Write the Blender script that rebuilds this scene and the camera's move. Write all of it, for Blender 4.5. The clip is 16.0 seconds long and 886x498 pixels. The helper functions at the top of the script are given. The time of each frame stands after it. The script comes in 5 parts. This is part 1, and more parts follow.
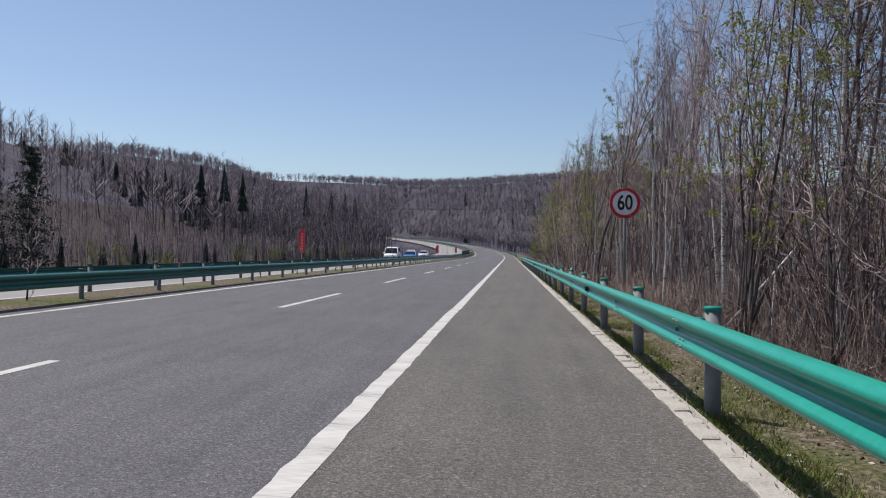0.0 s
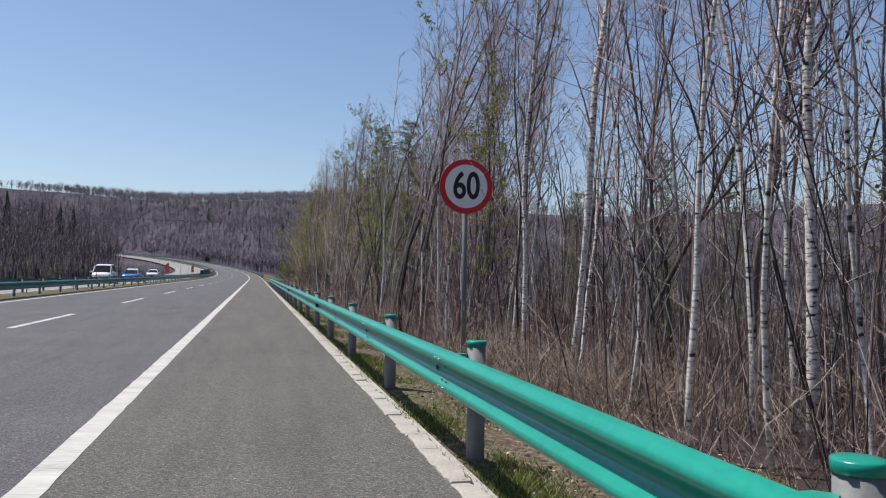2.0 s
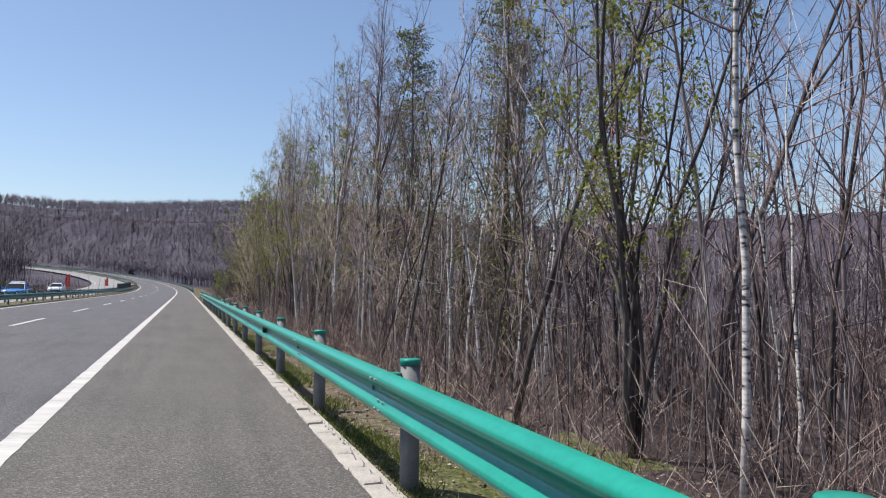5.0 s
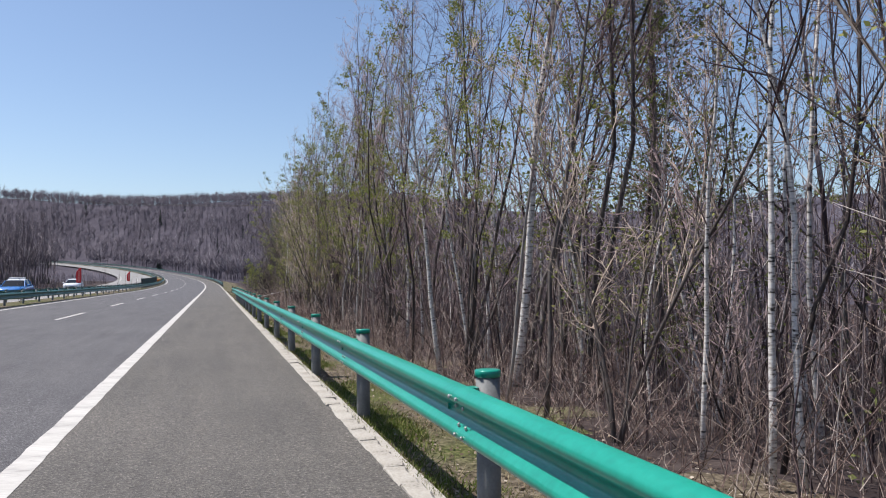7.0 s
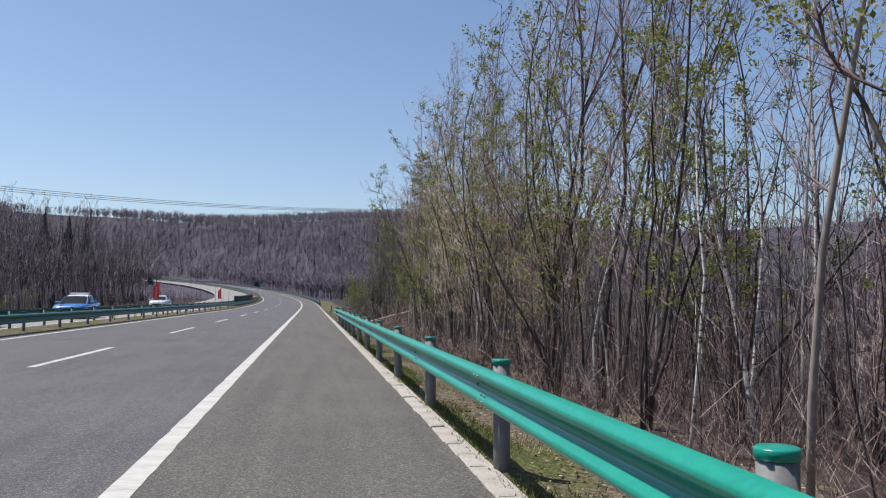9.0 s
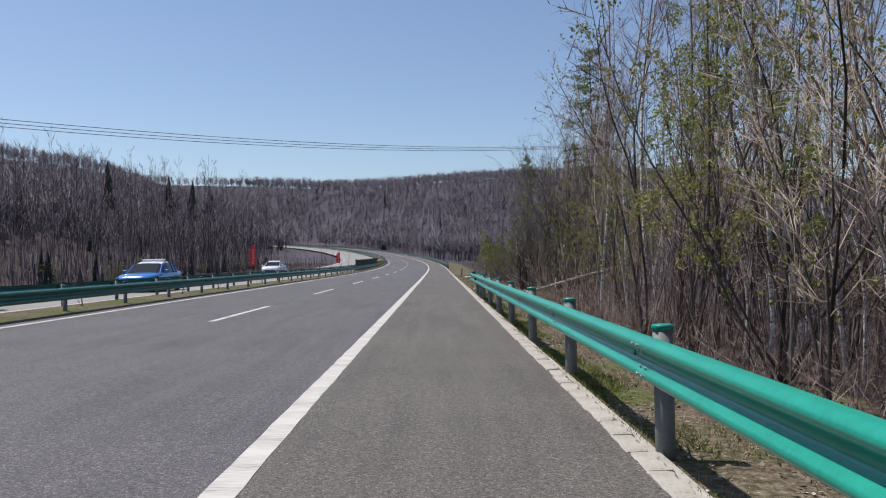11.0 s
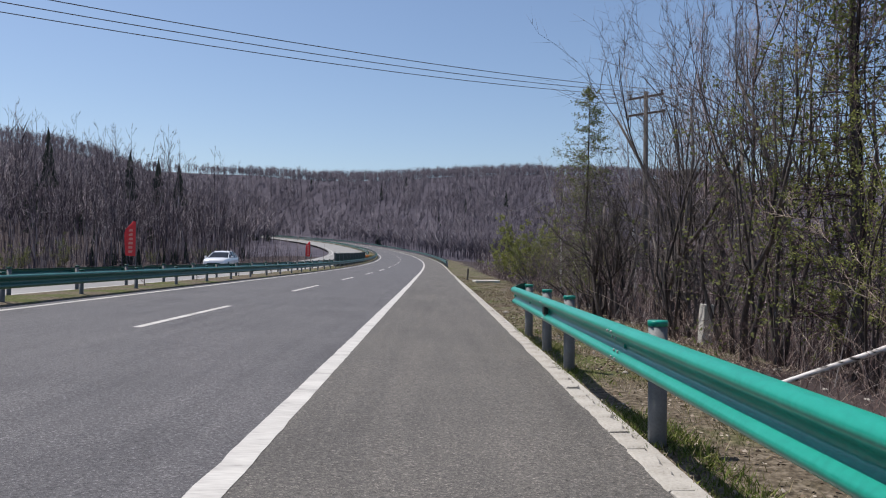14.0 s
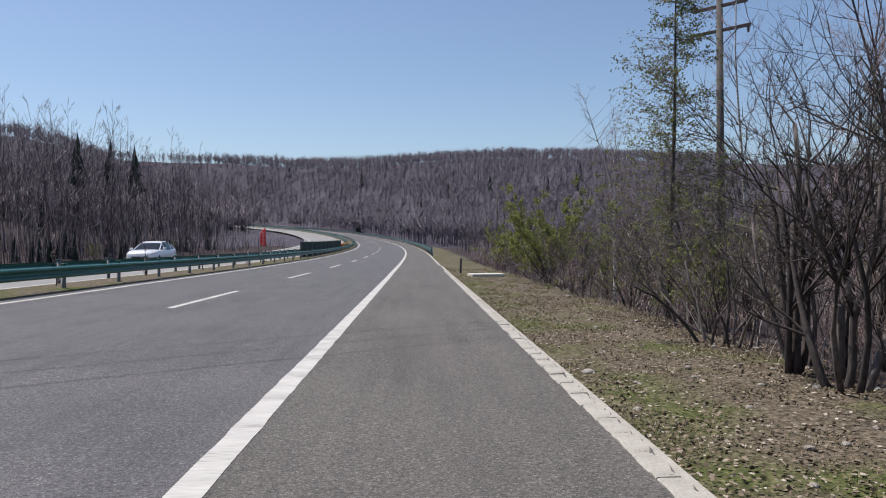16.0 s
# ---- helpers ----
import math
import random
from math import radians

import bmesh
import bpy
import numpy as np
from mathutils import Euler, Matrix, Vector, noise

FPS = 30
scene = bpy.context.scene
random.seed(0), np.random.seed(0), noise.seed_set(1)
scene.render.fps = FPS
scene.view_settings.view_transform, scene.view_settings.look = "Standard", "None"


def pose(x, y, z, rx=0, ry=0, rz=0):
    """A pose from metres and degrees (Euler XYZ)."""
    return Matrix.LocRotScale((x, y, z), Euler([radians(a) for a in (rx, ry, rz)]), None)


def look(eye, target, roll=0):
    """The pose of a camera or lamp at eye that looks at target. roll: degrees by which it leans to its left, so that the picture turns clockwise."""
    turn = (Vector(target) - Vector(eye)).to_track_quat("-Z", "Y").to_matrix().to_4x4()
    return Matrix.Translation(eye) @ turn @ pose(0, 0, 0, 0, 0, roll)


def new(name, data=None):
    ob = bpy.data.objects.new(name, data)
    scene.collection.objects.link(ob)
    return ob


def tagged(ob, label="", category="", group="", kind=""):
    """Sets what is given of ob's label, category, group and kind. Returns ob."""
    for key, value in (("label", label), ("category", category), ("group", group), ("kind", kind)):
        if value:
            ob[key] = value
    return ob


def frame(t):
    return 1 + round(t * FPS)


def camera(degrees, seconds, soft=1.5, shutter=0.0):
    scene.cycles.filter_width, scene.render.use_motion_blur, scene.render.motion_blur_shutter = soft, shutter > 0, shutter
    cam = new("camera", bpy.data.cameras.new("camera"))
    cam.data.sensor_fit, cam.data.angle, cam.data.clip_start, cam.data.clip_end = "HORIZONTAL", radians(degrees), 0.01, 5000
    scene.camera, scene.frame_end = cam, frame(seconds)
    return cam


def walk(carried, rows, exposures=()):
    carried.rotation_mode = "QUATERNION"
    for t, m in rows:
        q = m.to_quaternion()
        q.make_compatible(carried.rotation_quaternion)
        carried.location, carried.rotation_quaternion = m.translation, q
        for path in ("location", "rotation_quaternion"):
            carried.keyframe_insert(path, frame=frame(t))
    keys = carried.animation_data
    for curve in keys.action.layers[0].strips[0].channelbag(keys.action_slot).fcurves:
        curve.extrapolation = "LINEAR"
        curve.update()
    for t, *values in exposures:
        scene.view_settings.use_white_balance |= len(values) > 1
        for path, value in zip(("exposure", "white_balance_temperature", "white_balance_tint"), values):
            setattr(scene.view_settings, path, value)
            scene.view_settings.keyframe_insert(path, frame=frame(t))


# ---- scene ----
cam = camera(58.5, 16.0, soft=1.1)
PATH = [
    (0, (1.219, 0.482, 1.266), (1.05, 2.475, 1.276), 0.23),
    (0.5, (1.255, 3.558, 1.26), (1.185, 5.557, 1.279), 0.52),
    (1, (1.29, 6.691, 1.261), (1.369, 8.689, 1.271), 0.7),
    (1.5, (1.301, 10.079, 1.28), (1.598, 12.057, 1.302), 0.63),
    (2, (1.307, 13.356, 1.306), (1.765, 15.301, 1.374), 0.83),
    (2.5, (1.322, 16.74, 1.301), (1.869, 18.662, 1.388), 1.37),
    (3, (1.333, 20.271, 1.301), (1.927, 22.178, 1.39), 1.19),
    (3.5, (1.422, 23.554, 1.319), (2.038, 25.455, 1.411), 0.96),
    (4, (1.405, 26.761, 1.321), (2.035, 28.657, 1.412), 0.34),
    (6.5, (1.359, 42.952, 1.323), (1.945, 44.861, 1.434), 0.43),
    (7, (1.363, 46.157, 1.348), (1.918, 48.077, 1.422), -0.51),
    (7.5, (1.327, 49.645, 1.362), (1.872, 51.568, 1.445), 0.28),
    (8, (1.288, 53.012, 1.347), (1.781, 54.949, 1.422), -0.18),
    (8.5, (1.342, 56.309, 1.321), (1.765, 58.261, 1.414), -1.03),
    (9, (1.293, 59.77, 1.316), (1.621, 61.739, 1.442), 0.01),
    (9.5, (1.279, 63.004, 1.306), (1.509, 64.987, 1.44), -0.03),
    (10, (1.267, 66.031, 1.321), (1.384, 68.025, 1.422), -1.11),
    (10.2, (1.29, 67.279, 1.292), (1.354, 69.277, 1.364), -1.66),
    (12.3, (1.244, 80.58, 1.292), (1.237, 82.58, 1.31), -0.95),
    (12.5, (1.224, 81.808, 1.293), (1.223, 83.808, 1.325), -0.64),
    (13, (1.204, 85.151, 1.284), (1.241, 87.15, 1.348), 0.13),
    (13.5, (1.211, 88.133, 1.268), (1.292, 90.129, 1.344), 0.67),
    (14, (1.229, 91.137, 1.264), (1.249, 93.137, 1.288), 0.53),
    (14.5, (1.225, 94.075, 1.266), (1.231, 96.075, 1.256), -0.13),
    (15, (1.181, 97.009, 1.268), (1.207, 99.009, 1.241), -0.07),
    (15.5, (1.211, 99.943, 1.285), (1.264, 101.942, 1.266), -0.3),
    (16, (1.238, 102.891, 1.277), (1.301, 104.89, 1.268), -0.5),
]
walk(cam, [(t, look(e, a, r)) for t, e, a, r in PATH],
     [(t, e, 6450, 12.5) for t, e in ((0, -0.02), (1.5, 0.04), (2.5, 0.2), (4, 0.3), (8, 0.27), (9.2, 0.12), (10, 0.05), (13, 0.03), (16, 0.06))])

# ---- light ----
SUN_TO = Vector((-0.46, 0.26, 1.0)).normalized()
world = bpy.data.worlds.new("world")
scene.world = world
world.use_nodes = True
wn = world.node_tree.nodes
sky = wn.new("ShaderNodeTexSky")
sky.sky_type = "NISHITA"
sky.sun_disc = False
sky.sun_elevation = math.asin(SUN_TO.z)
sky.sun_rotation = math.atan2(SUN_TO.x, SUN_TO.y)
sky.altitude = 300
sky.air_density = 1.0
sky.dust_density = 1.0
sky.ozone_density = 2.6
world.node_tree.links.new(sky.outputs[0], wn["Background"].inputs[0])
wn["Background"].inputs[1].default_value = 0.116
sun_data = bpy.data.lights.new("sun", "SUN")
sun_data.energy = 5.0
sun_data.angle = radians(0.53)
sun_data.color = (1.0, 0.95, 0.88)
sun = new("sun", sun_data)
sun.matrix_world = look((0, 0, 60), tuple(Vector((0, 0, 60)) - SUN_TO))


# ---- materials ----
def material(name, rough=0.6, metal=0.0, spec=0.4):
    m = bpy.data.materials.new(name)
    m.use_nodes = True
    b = m.node_tree.nodes["Principled BSDF"]
    b.inputs["Roughness"].default_value = rough
    b.inputs["Metallic"].default_value = metal
    b.inputs["Specular IOR Level"].default_value = spec
    return m, m.node_tree.nodes, m.node_tree.links, b


def ramp(nodes, stops):
    r = nodes.new("ShaderNodeValToRGB")
    e = r.color_ramp.elements
    while len(e) < len(stops):
        e.new(0.5)
    for k, (p, c) in zip(e, stops):
        k.position, k.color = p, (*c, 1)
    return r


def noisy(name, stops, scale=4.0, fine=60.0, rough=0.7, metal=0.0, bump=0.15, spec=0.35, dist=0.01, stretch=None, per_object=0.0, detail=6.0):
    """Two scales of noise between the given colours, with fine relief."""
    m, n, l, b = material(name, rough, metal, spec)
    co = n.new("ShaderNodeTexCoord")
    src = co.outputs["Object"]
    if stretch:
        mp = n.new("ShaderNodeMapping")
        mp.inputs["Scale"].default_value = stretch
        l.new(src, mp.inputs[0])
        src = mp.outputs[0]
    a = n.new("ShaderNodeTexNoise")
    a.inputs["Scale"].default_value = scale
    a.inputs["Detail"].default_value = detail
    f = n.new("ShaderNodeTexNoise")
    f.inputs["Scale"].default_value = fine
    f.inputs["Detail"].default_value = 4
    l.new(src, a.inputs["Vector"])
    l.new(src, f.inputs["Vector"])
    mix = n.new("ShaderNodeMath")
    mix.operation = "MULTIPLY_ADD"
    mix.inputs[1].default_value = 0.45
    l.new(f.outputs[0], mix.inputs[0])
    half = n.new("ShaderNodeMath")
    half.operation = "MULTIPLY"
    half.inputs[1].default_value = 0.55
    l.new(a.outputs[0], half.inputs[0])
    l.new(half.outputs[0], mix.inputs[2])
    val = mix.outputs[0]
    if per_object:
        oi = n.new("ShaderNodeObjectInfo")
        sh = n.new("ShaderNodeMath")
        sh.operation = "MULTIPLY_ADD"
        sh.inputs[1].default_value = per_object
        sh.inputs[2].default_value = -per_object / 2
        l.new(oi.outputs["Random"], sh.inputs[0])
        ad = n.new("ShaderNodeMath")
        l.new(val, ad.inputs[0])
        l.new(sh.outputs[0], ad.inputs[1])
        val = ad.outputs[0]
    r = ramp(n, stops)
    l.new(val, r.inputs[0])
    l.new(r.outputs[0], b.inputs["Base Color"])
    if bump:
        bp = n.new("ShaderNodeBump")
        bp.inputs["Strength"].default_value = bump
        bp.inputs["Distance"].default_value = dist
        l.new(f.outputs[0], bp.inputs["Height"])
        l.new(bp.outputs[0], b.inputs["Normal"])
    return m


def island(name, stops, rough=0.8, spec=0.2, trans=0.0):
    """A colour for each loose piece, out of a range."""
    m, n, l, b = material(name, rough, 0, spec)
    g = n.new("ShaderNodeNewGeometry")
    r = ramp(n, stops)
    l.new(g.outputs["Random Per Island"], r.inputs[0])
    l.new(r.outputs[0], b.inputs["Base Color"])
    if trans:
        b.inputs["Transmission Weight"].default_value = 0
        t = n.new("ShaderNodeBsdfTranslucent")
        l.new(r.outputs[0], t.inputs[0])
        mx = n.new("ShaderNodeMixShader")
        mx.inputs[0].default_value = trans
        l.new(b.outputs[0], mx.inputs[1])
        l.new(t.outputs[0], mx.inputs[2])
        l.new(mx.outputs[0], n["Material Output"].inputs[0])
    return m


def asphalt(name, tone, seed):
    """Dark binder with paler chips, faint streaks along the road and large worn patches."""
    m, n, l, b = material(name, 0.82, 0, 0.35)
    co = n.new("ShaderNodeTexCoord")
    chips = n.new("ShaderNodeTexVoronoi")
    chips.inputs["Scale"].default_value = 105
    chips.inputs["Randomness"].default_value = 1.0
    grain = n.new("ShaderNodeTexNoise")
    grain.inputs["Scale"].default_value = 38
    grain.inputs["Detail"].default_value = 7
    grain.inputs["Roughness"].default_value = 0.75
    patch = n.new("ShaderNodeTexNoise")
    patch.inputs["Scale"].default_value = 0.45
    patch.inputs["Detail"].default_value = 5
    mp = n.new("ShaderNodeMapping")
    mp.inputs["Location"].default_value = (seed, 0, 0)
    mp.inputs["Scale"].default_value = (2.2, 0.12, 1)
    streak = n.new("ShaderNodeTexNoise")
    streak.inputs["Scale"].default_value = 1.6
    for t in (chips, grain, patch):
        l.new(co.outputs["Object"], t.inputs["Vector"])
    l.new(co.outputs["Object"], mp.inputs[0])
    l.new(mp.outputs[0], streak.inputs["Vector"])
    r = ramp(n, [(0.33, tuple(c * 0.22 for c in tone)), (0.46, tuple(c * 0.85 for c in tone)), (0.56, tone), (0.66, tuple(c * 1.75 for c in tone)), (0.75, tuple(c * 2.6 for c in tone))])
    l.new(grain.outputs[0], r.inputs[0])
    a = n.new("ShaderNodeMath")
    l.new(patch.outputs[0], a.inputs[0])
    l.new(streak.outputs[0], a.inputs[1])
    half = n.new("ShaderNodeMath")
    half.operation = "MULTIPLY"
    half.inputs[1].default_value = 0.5
    l.new(a.outputs[0], half.inputs[0])
    rr = ramp(n, [(0.34, (0.80, 0.80, 0.81)), (0.5, (1.0, 1.0, 1.0)), (0.66, (1.14, 1.13, 1.12))])
    l.new(half.outputs[0], rr.inputs[0])
    mx = n.new("ShaderNodeMix")
    mx.data_type, mx.blend_type = "RGBA", "MULTIPLY"
    mx.inputs["Factor"].default_value = 1.0
    l.new(r.outputs[0], mx.inputs["A"])
    l.new(rr.outputs[0], mx.inputs["B"])
    sep = n.new("ShaderNodeSeparateColor")
    l.new(chips.outputs["Color"], sep.inputs[0])
    rc = ramp(n, [(0.0, (0.55, 0.55, 0.56)), (0.45, (0.9, 0.9, 0.9)), (0.85, (1.15, 1.14, 1.13)), (1.0, (2.0, 1.95, 1.9))])
    l.new(sep.outputs[0], rc.inputs[0])
    mc = n.new("ShaderNodeMix")
    mc.data_type, mc.blend_type = "RGBA", "MULTIPLY"
    mc.inputs["Factor"].default_value = 1.0
    l.new(mx.outputs["Result"], mc.inputs["A"])
    l.new(rc.outputs[0], mc.inputs["B"])
    l.new(mc.outputs["Result"], b.inputs["Base Color"])
    bp = n.new("ShaderNodeBump")
    bp.inputs["Strength"].default_value = 0.55
    bp.inputs["Distance"].default_value = 0.008
    l.new(chips.outputs[0], bp.inputs["Height"])
    l.new(bp.outputs[0], b.inputs["Normal"])
    return m


ASPHALT = asphalt("lane_asphalt", (0.108, 0.105, 0.110), 0)
SHOULDER = asphalt("shoulder_asphalt", (0.118, 0.110, 0.100), 7)
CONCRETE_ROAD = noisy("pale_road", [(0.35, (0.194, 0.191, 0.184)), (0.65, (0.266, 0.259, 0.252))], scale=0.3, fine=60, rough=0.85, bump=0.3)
PAINT = noisy("road_paint", [(0.33, (0.23, 0.22, 0.205)), (0.44, (0.42, 0.405, 0.38)), (0.6, (0.54, 0.525, 0.49))], scale=1.2, fine=22, rough=0.75, bump=0.5, dist=0.004, stretch=(0.35, 2.2, 1))
KERB = noisy("kerb_stone", [(0.30, (0.19, 0.175, 0.147)), (0.40, (0.325, 0.303, 0.265)), (0.65, (0.44, 0.415, 0.37))], scale=5, fine=45, rough=0.9, bump=0.6, per_object=0.07)
RAIL = noisy("green_rail_paint", [(0.3, (0.006, 0.215, 0.155)), (0.5, (0.008, 0.275, 0.198)), (0.7, (0.014, 0.32, 0.235))], scale=1.5, fine=25, rough=0.28, bump=0.03, spec=0.5)
RAIL_DARK = noisy("dark_green_rail_paint", [(0.3, (0.008, 0.085, 0.065)), (0.7, (0.018, 0.135, 0.10))], scale=1.5, fine=25, rough=0.4, bump=0.03, spec=0.5)
GALV = noisy("galvanised_steel", [(0.3, (0.14, 0.147, 0.146)), (0.7, (0.23, 0.238, 0.236))], scale=8, fine=60, rough=0.65, metal=0.1, bump=0.05)
BOLT = noisy("bolt_steel", [(0.3, (0.35, 0.36, 0.36)), (0.7, (0.55, 0.55, 0.53))], scale=30, fine=90, rough=0.45, metal=0.8, bump=0.0)
INSUL_DARK = noisy("dark_plastic", [(0.3, (0.012, 0.014, 0.013)), (0.7, (0.028, 0.03, 0.028))], scale=6, fine=40, rough=0.5, bump=0.0)
BARK = noisy("grey_brown_bark", [(0.3, (0.034, 0.027, 0.025)), (0.5, (0.080, 0.067, 0.062)), (0.72, (0.18, 0.157, 0.143))], scale=3, fine=30, rough=0.9, bump=0.6, dist=0.01, stretch=(1, 1, 0.3), per_object=0.3)
PALE_BARK = noisy("pale_grey_bark", [(0.3, (0.170, 0.149, 0.128)), (0.55, (0.289, 0.255, 0.230)), (0.72, (0.408, 0.383, 0.348))], scale=3, fine=30, rough=0.85, bump=0.4, stretch=(1, 1, 0.3), per_object=0.2)
TWIG = noisy("brown_twigs", [(0.32, (0.066, 0.040, 0.044)), (0.5, (0.150, 0.104, 0.106)), (0.68, (0.34, 0.265, 0.262))], scale=1.6, fine=14, rough=0.85, bump=0.0, per_object=0.45)
BRUSH = island("brush_stems", [(0.0, (0.040, 0.028, 0.031)), (0.40, (0.092, 0.066, 0.070)), (0.66, (0.205, 0.158, 0.158)), (0.87, (0.40, 0.345, 0.33)), (1.0, (0.62, 0.57, 0.54))], rough=0.9)
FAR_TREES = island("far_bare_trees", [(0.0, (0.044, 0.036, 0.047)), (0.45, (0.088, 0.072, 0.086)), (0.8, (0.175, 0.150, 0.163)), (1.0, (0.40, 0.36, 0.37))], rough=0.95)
UNDERWOOD = island("purple_brown_underwood", [(0.0, (0.046, 0.031, 0.034)), (0.5, (0.098, 0.068, 0.070)), (0.85, (0.19, 0.142, 0.14)), (1.0, (0.42, 0.36, 0.35))], rough=0.95)
# Bluish-purple shift puts the distance haze into the bare trees' own grey.
HAZED_HILL_TREES = island("hazed_far_hill_trees", [(0.0, (0.058, 0.051, 0.067)), (0.5, (0.094, 0.084, 0.106)), (0.9, (0.140, 0.128, 0.152)), (1.0, (0.25, 0.24, 0.26))], rough=0.95)
NEEDLES = island("dark_needles", [(0.0, (0.018, 0.030, 0.022)), (1.0, (0.042, 0.062, 0.040))], rough=0.8)
SPRING = island("spring_leaves", [(0.0, (0.13, 0.16, 0.04)), (0.5, (0.22, 0.24, 0.07)), (1.0, (0.34, 0.34, 0.12))], rough=0.7, trans=0.35)
LARCH_GREEN = island("larch_needles", [(0.0, (0.11, 0.13, 0.05)), (1.0, (0.24, 0.26, 0.09))], rough=0.75, trans=0.35)
LITTER = island("dry_leaves", [(0.0, (0.080, 0.056, 0.040)), (0.45, (0.160, 0.120, 0.086)), (0.8, (0.27, 0.218, 0.163)), (1.0, (0.50, 0.445, 0.375))], rough=0.9)
GRASS = island("grass_blades", [(0.0, (0.07, 0.085, 0.026)), (0.3, (0.14, 0.145, 0.05)), (0.5, (0.27, 0.22, 0.13)), (1.0, (0.44, 0.37, 0.25))], rough=0.85, trans=0.2)
MOSS = island("green_verge_grass", [(0.0, (0.055, 0.090, 0.016)), (0.6, (0.13, 0.17, 0.035)), (1.0, (0.26, 0.26, 0.09))], rough=0.85, trans=0.2)
BRUSHLOW = island("dry_brush", [(0.0, (0.062, 0.041, 0.039)), (0.4, (0.155, 0.106, 0.096)), (0.75, (0.33, 0.25, 0.215)), (1.0, (0.58, 0.50, 0.44))], rough=0.9)


def birch_material():
    m, n, l, b = material("white_birch_bark", 0.7)
    co = n.new("ShaderNodeTexCoord")
    mp = n.new("ShaderNodeMapping")
    mp.inputs["Scale"].default_value = (5.0, 5.0, 17.0)
    l.new(co.outputs["Object"], mp.inputs[0])
    a = n.new("ShaderNodeTexNoise")
    a.inputs["Scale"].default_value = 1.6
    a.inputs["Detail"].default_value = 5
    l.new(mp.outputs[0], a.inputs["Vector"])
    r = ramp(n, [(0.365, (0.035, 0.031, 0.029)), (0.42, (0.40, 0.37, 0.34)), (0.55, (0.66, 0.63, 0.59)), (0.8, (0.76, 0.74, 0.71))])
    l.new(a.outputs[0], r.inputs[0])
    l.new(r.outputs[0], b.inputs["Base Color"])
    bp = n.new("ShaderNodeBump")
    bp.inputs["Strength"].default_value = 0.3
    l.new(a.outputs[0], bp.inputs["Height"])
    l.new(bp.outputs[0], b.inputs["Normal"])
    return m


BIRCH = birch_material()


def ground_material():
    """Leaf litter and soil, with patches of thin grass beside the road."""
    m, n, l, b = material("forest_floor", 0.95, 0, 0.15)
    co = n.new("ShaderNodeTexCoord")
    big = n.new("ShaderNodeTexNoise")
    big.inputs["Scale"].default_value = 0.5
    big.inputs["Detail"].default_value = 8
    fine = n.new("ShaderNodeTexNoise")
    fine.inputs["Scale"].default_value = 14
    fine.inputs["Detail"].default_value = 8
    vo = n.new("ShaderNodeTexVoronoi")
    vo.inputs["Scale"].default_value = 26
    for t in (big, fine, vo):
        l.new(co.outputs["Object"], t.inputs["Vector"])
    r1 = ramp(n, [(0.3, (0.048, 0.038, 0.026)), (0.5, (0.122, 0.099, 0.070)), (0.68, (0.215, 0.180, 0.136)), (0.8, (0.33, 0.29, 0.23))])
    l.new(fine.outputs[0], r1.inputs[0])
    r2 = ramp(n, [(0.3, (0.04, 0.05, 0.016)), (0.6, (0.105, 0.115, 0.04)), (0.75, (0.21, 0.18, 0.10))])
    l.new(fine.outputs[0], r2.inputs[0])
    sel = ramp(n, [(0.46, (0, 0, 0)), (0.62, (1, 1, 1))])
    l.new(big.outputs[0], sel.inputs[0])
    mx = n.new("ShaderNodeMix")
    mx.data_type = "RGBA"
    l.new(sel.outputs[0], mx.inputs["Factor"])
    l.new(r1.outputs[0], mx.inputs["A"])
    l.new(r2.outputs[0], mx.inputs["B"])
    l.new(mx.outputs["Result"], b.inputs["Base Color"])
    bp = n.new("ShaderNodeBump")
    bp.inputs["Strength"].default_value = 0.7
    bp.inputs["Distance"].default_value = 0.03
    l.new(vo.outputs[0], bp.inputs["Height"])
    l.new(bp.outputs[0], b.inputs["Normal"])
    return m


GROUND = ground_material()
# Brown humus, its colour taken darker to hold the shade of dense twigs.
SHADED_FLOOR = noisy("shaded_woodland_floor", [(0.32, (0.024, 0.017, 0.017)), (0.5, (0.047, 0.035, 0.034)), (0.68, (0.088, 0.070, 0.065))], scale=0.8, fine=9, rough=0.95, bump=0.8, dist=0.05, spec=0.15)


# Litter and stems of the hills, with aerial haze mixed in as a purplish tint.
HAZED_HILL_FLOOR = noisy("hazed_hill_woodland_floor", [(0.36, (0.040, 0.035, 0.046)), (0.5, (0.070, 0.063, 0.080)), (0.64, (0.108, 0.098, 0.117))], scale=0.035, fine=0.45, rough=0.95, bump=0.0, spec=0.1, detail=8.0)
BROWN_TWIG = noisy("light_brown_twigs", [(0.32, (0.12, 0.085, 0.068)), (0.5, (0.25, 0.188, 0.150)), (0.68, (0.43, 0.35, 0.29))], scale=1.6, fine=14, rough=0.85, bump=0.0, per_object=0.4)


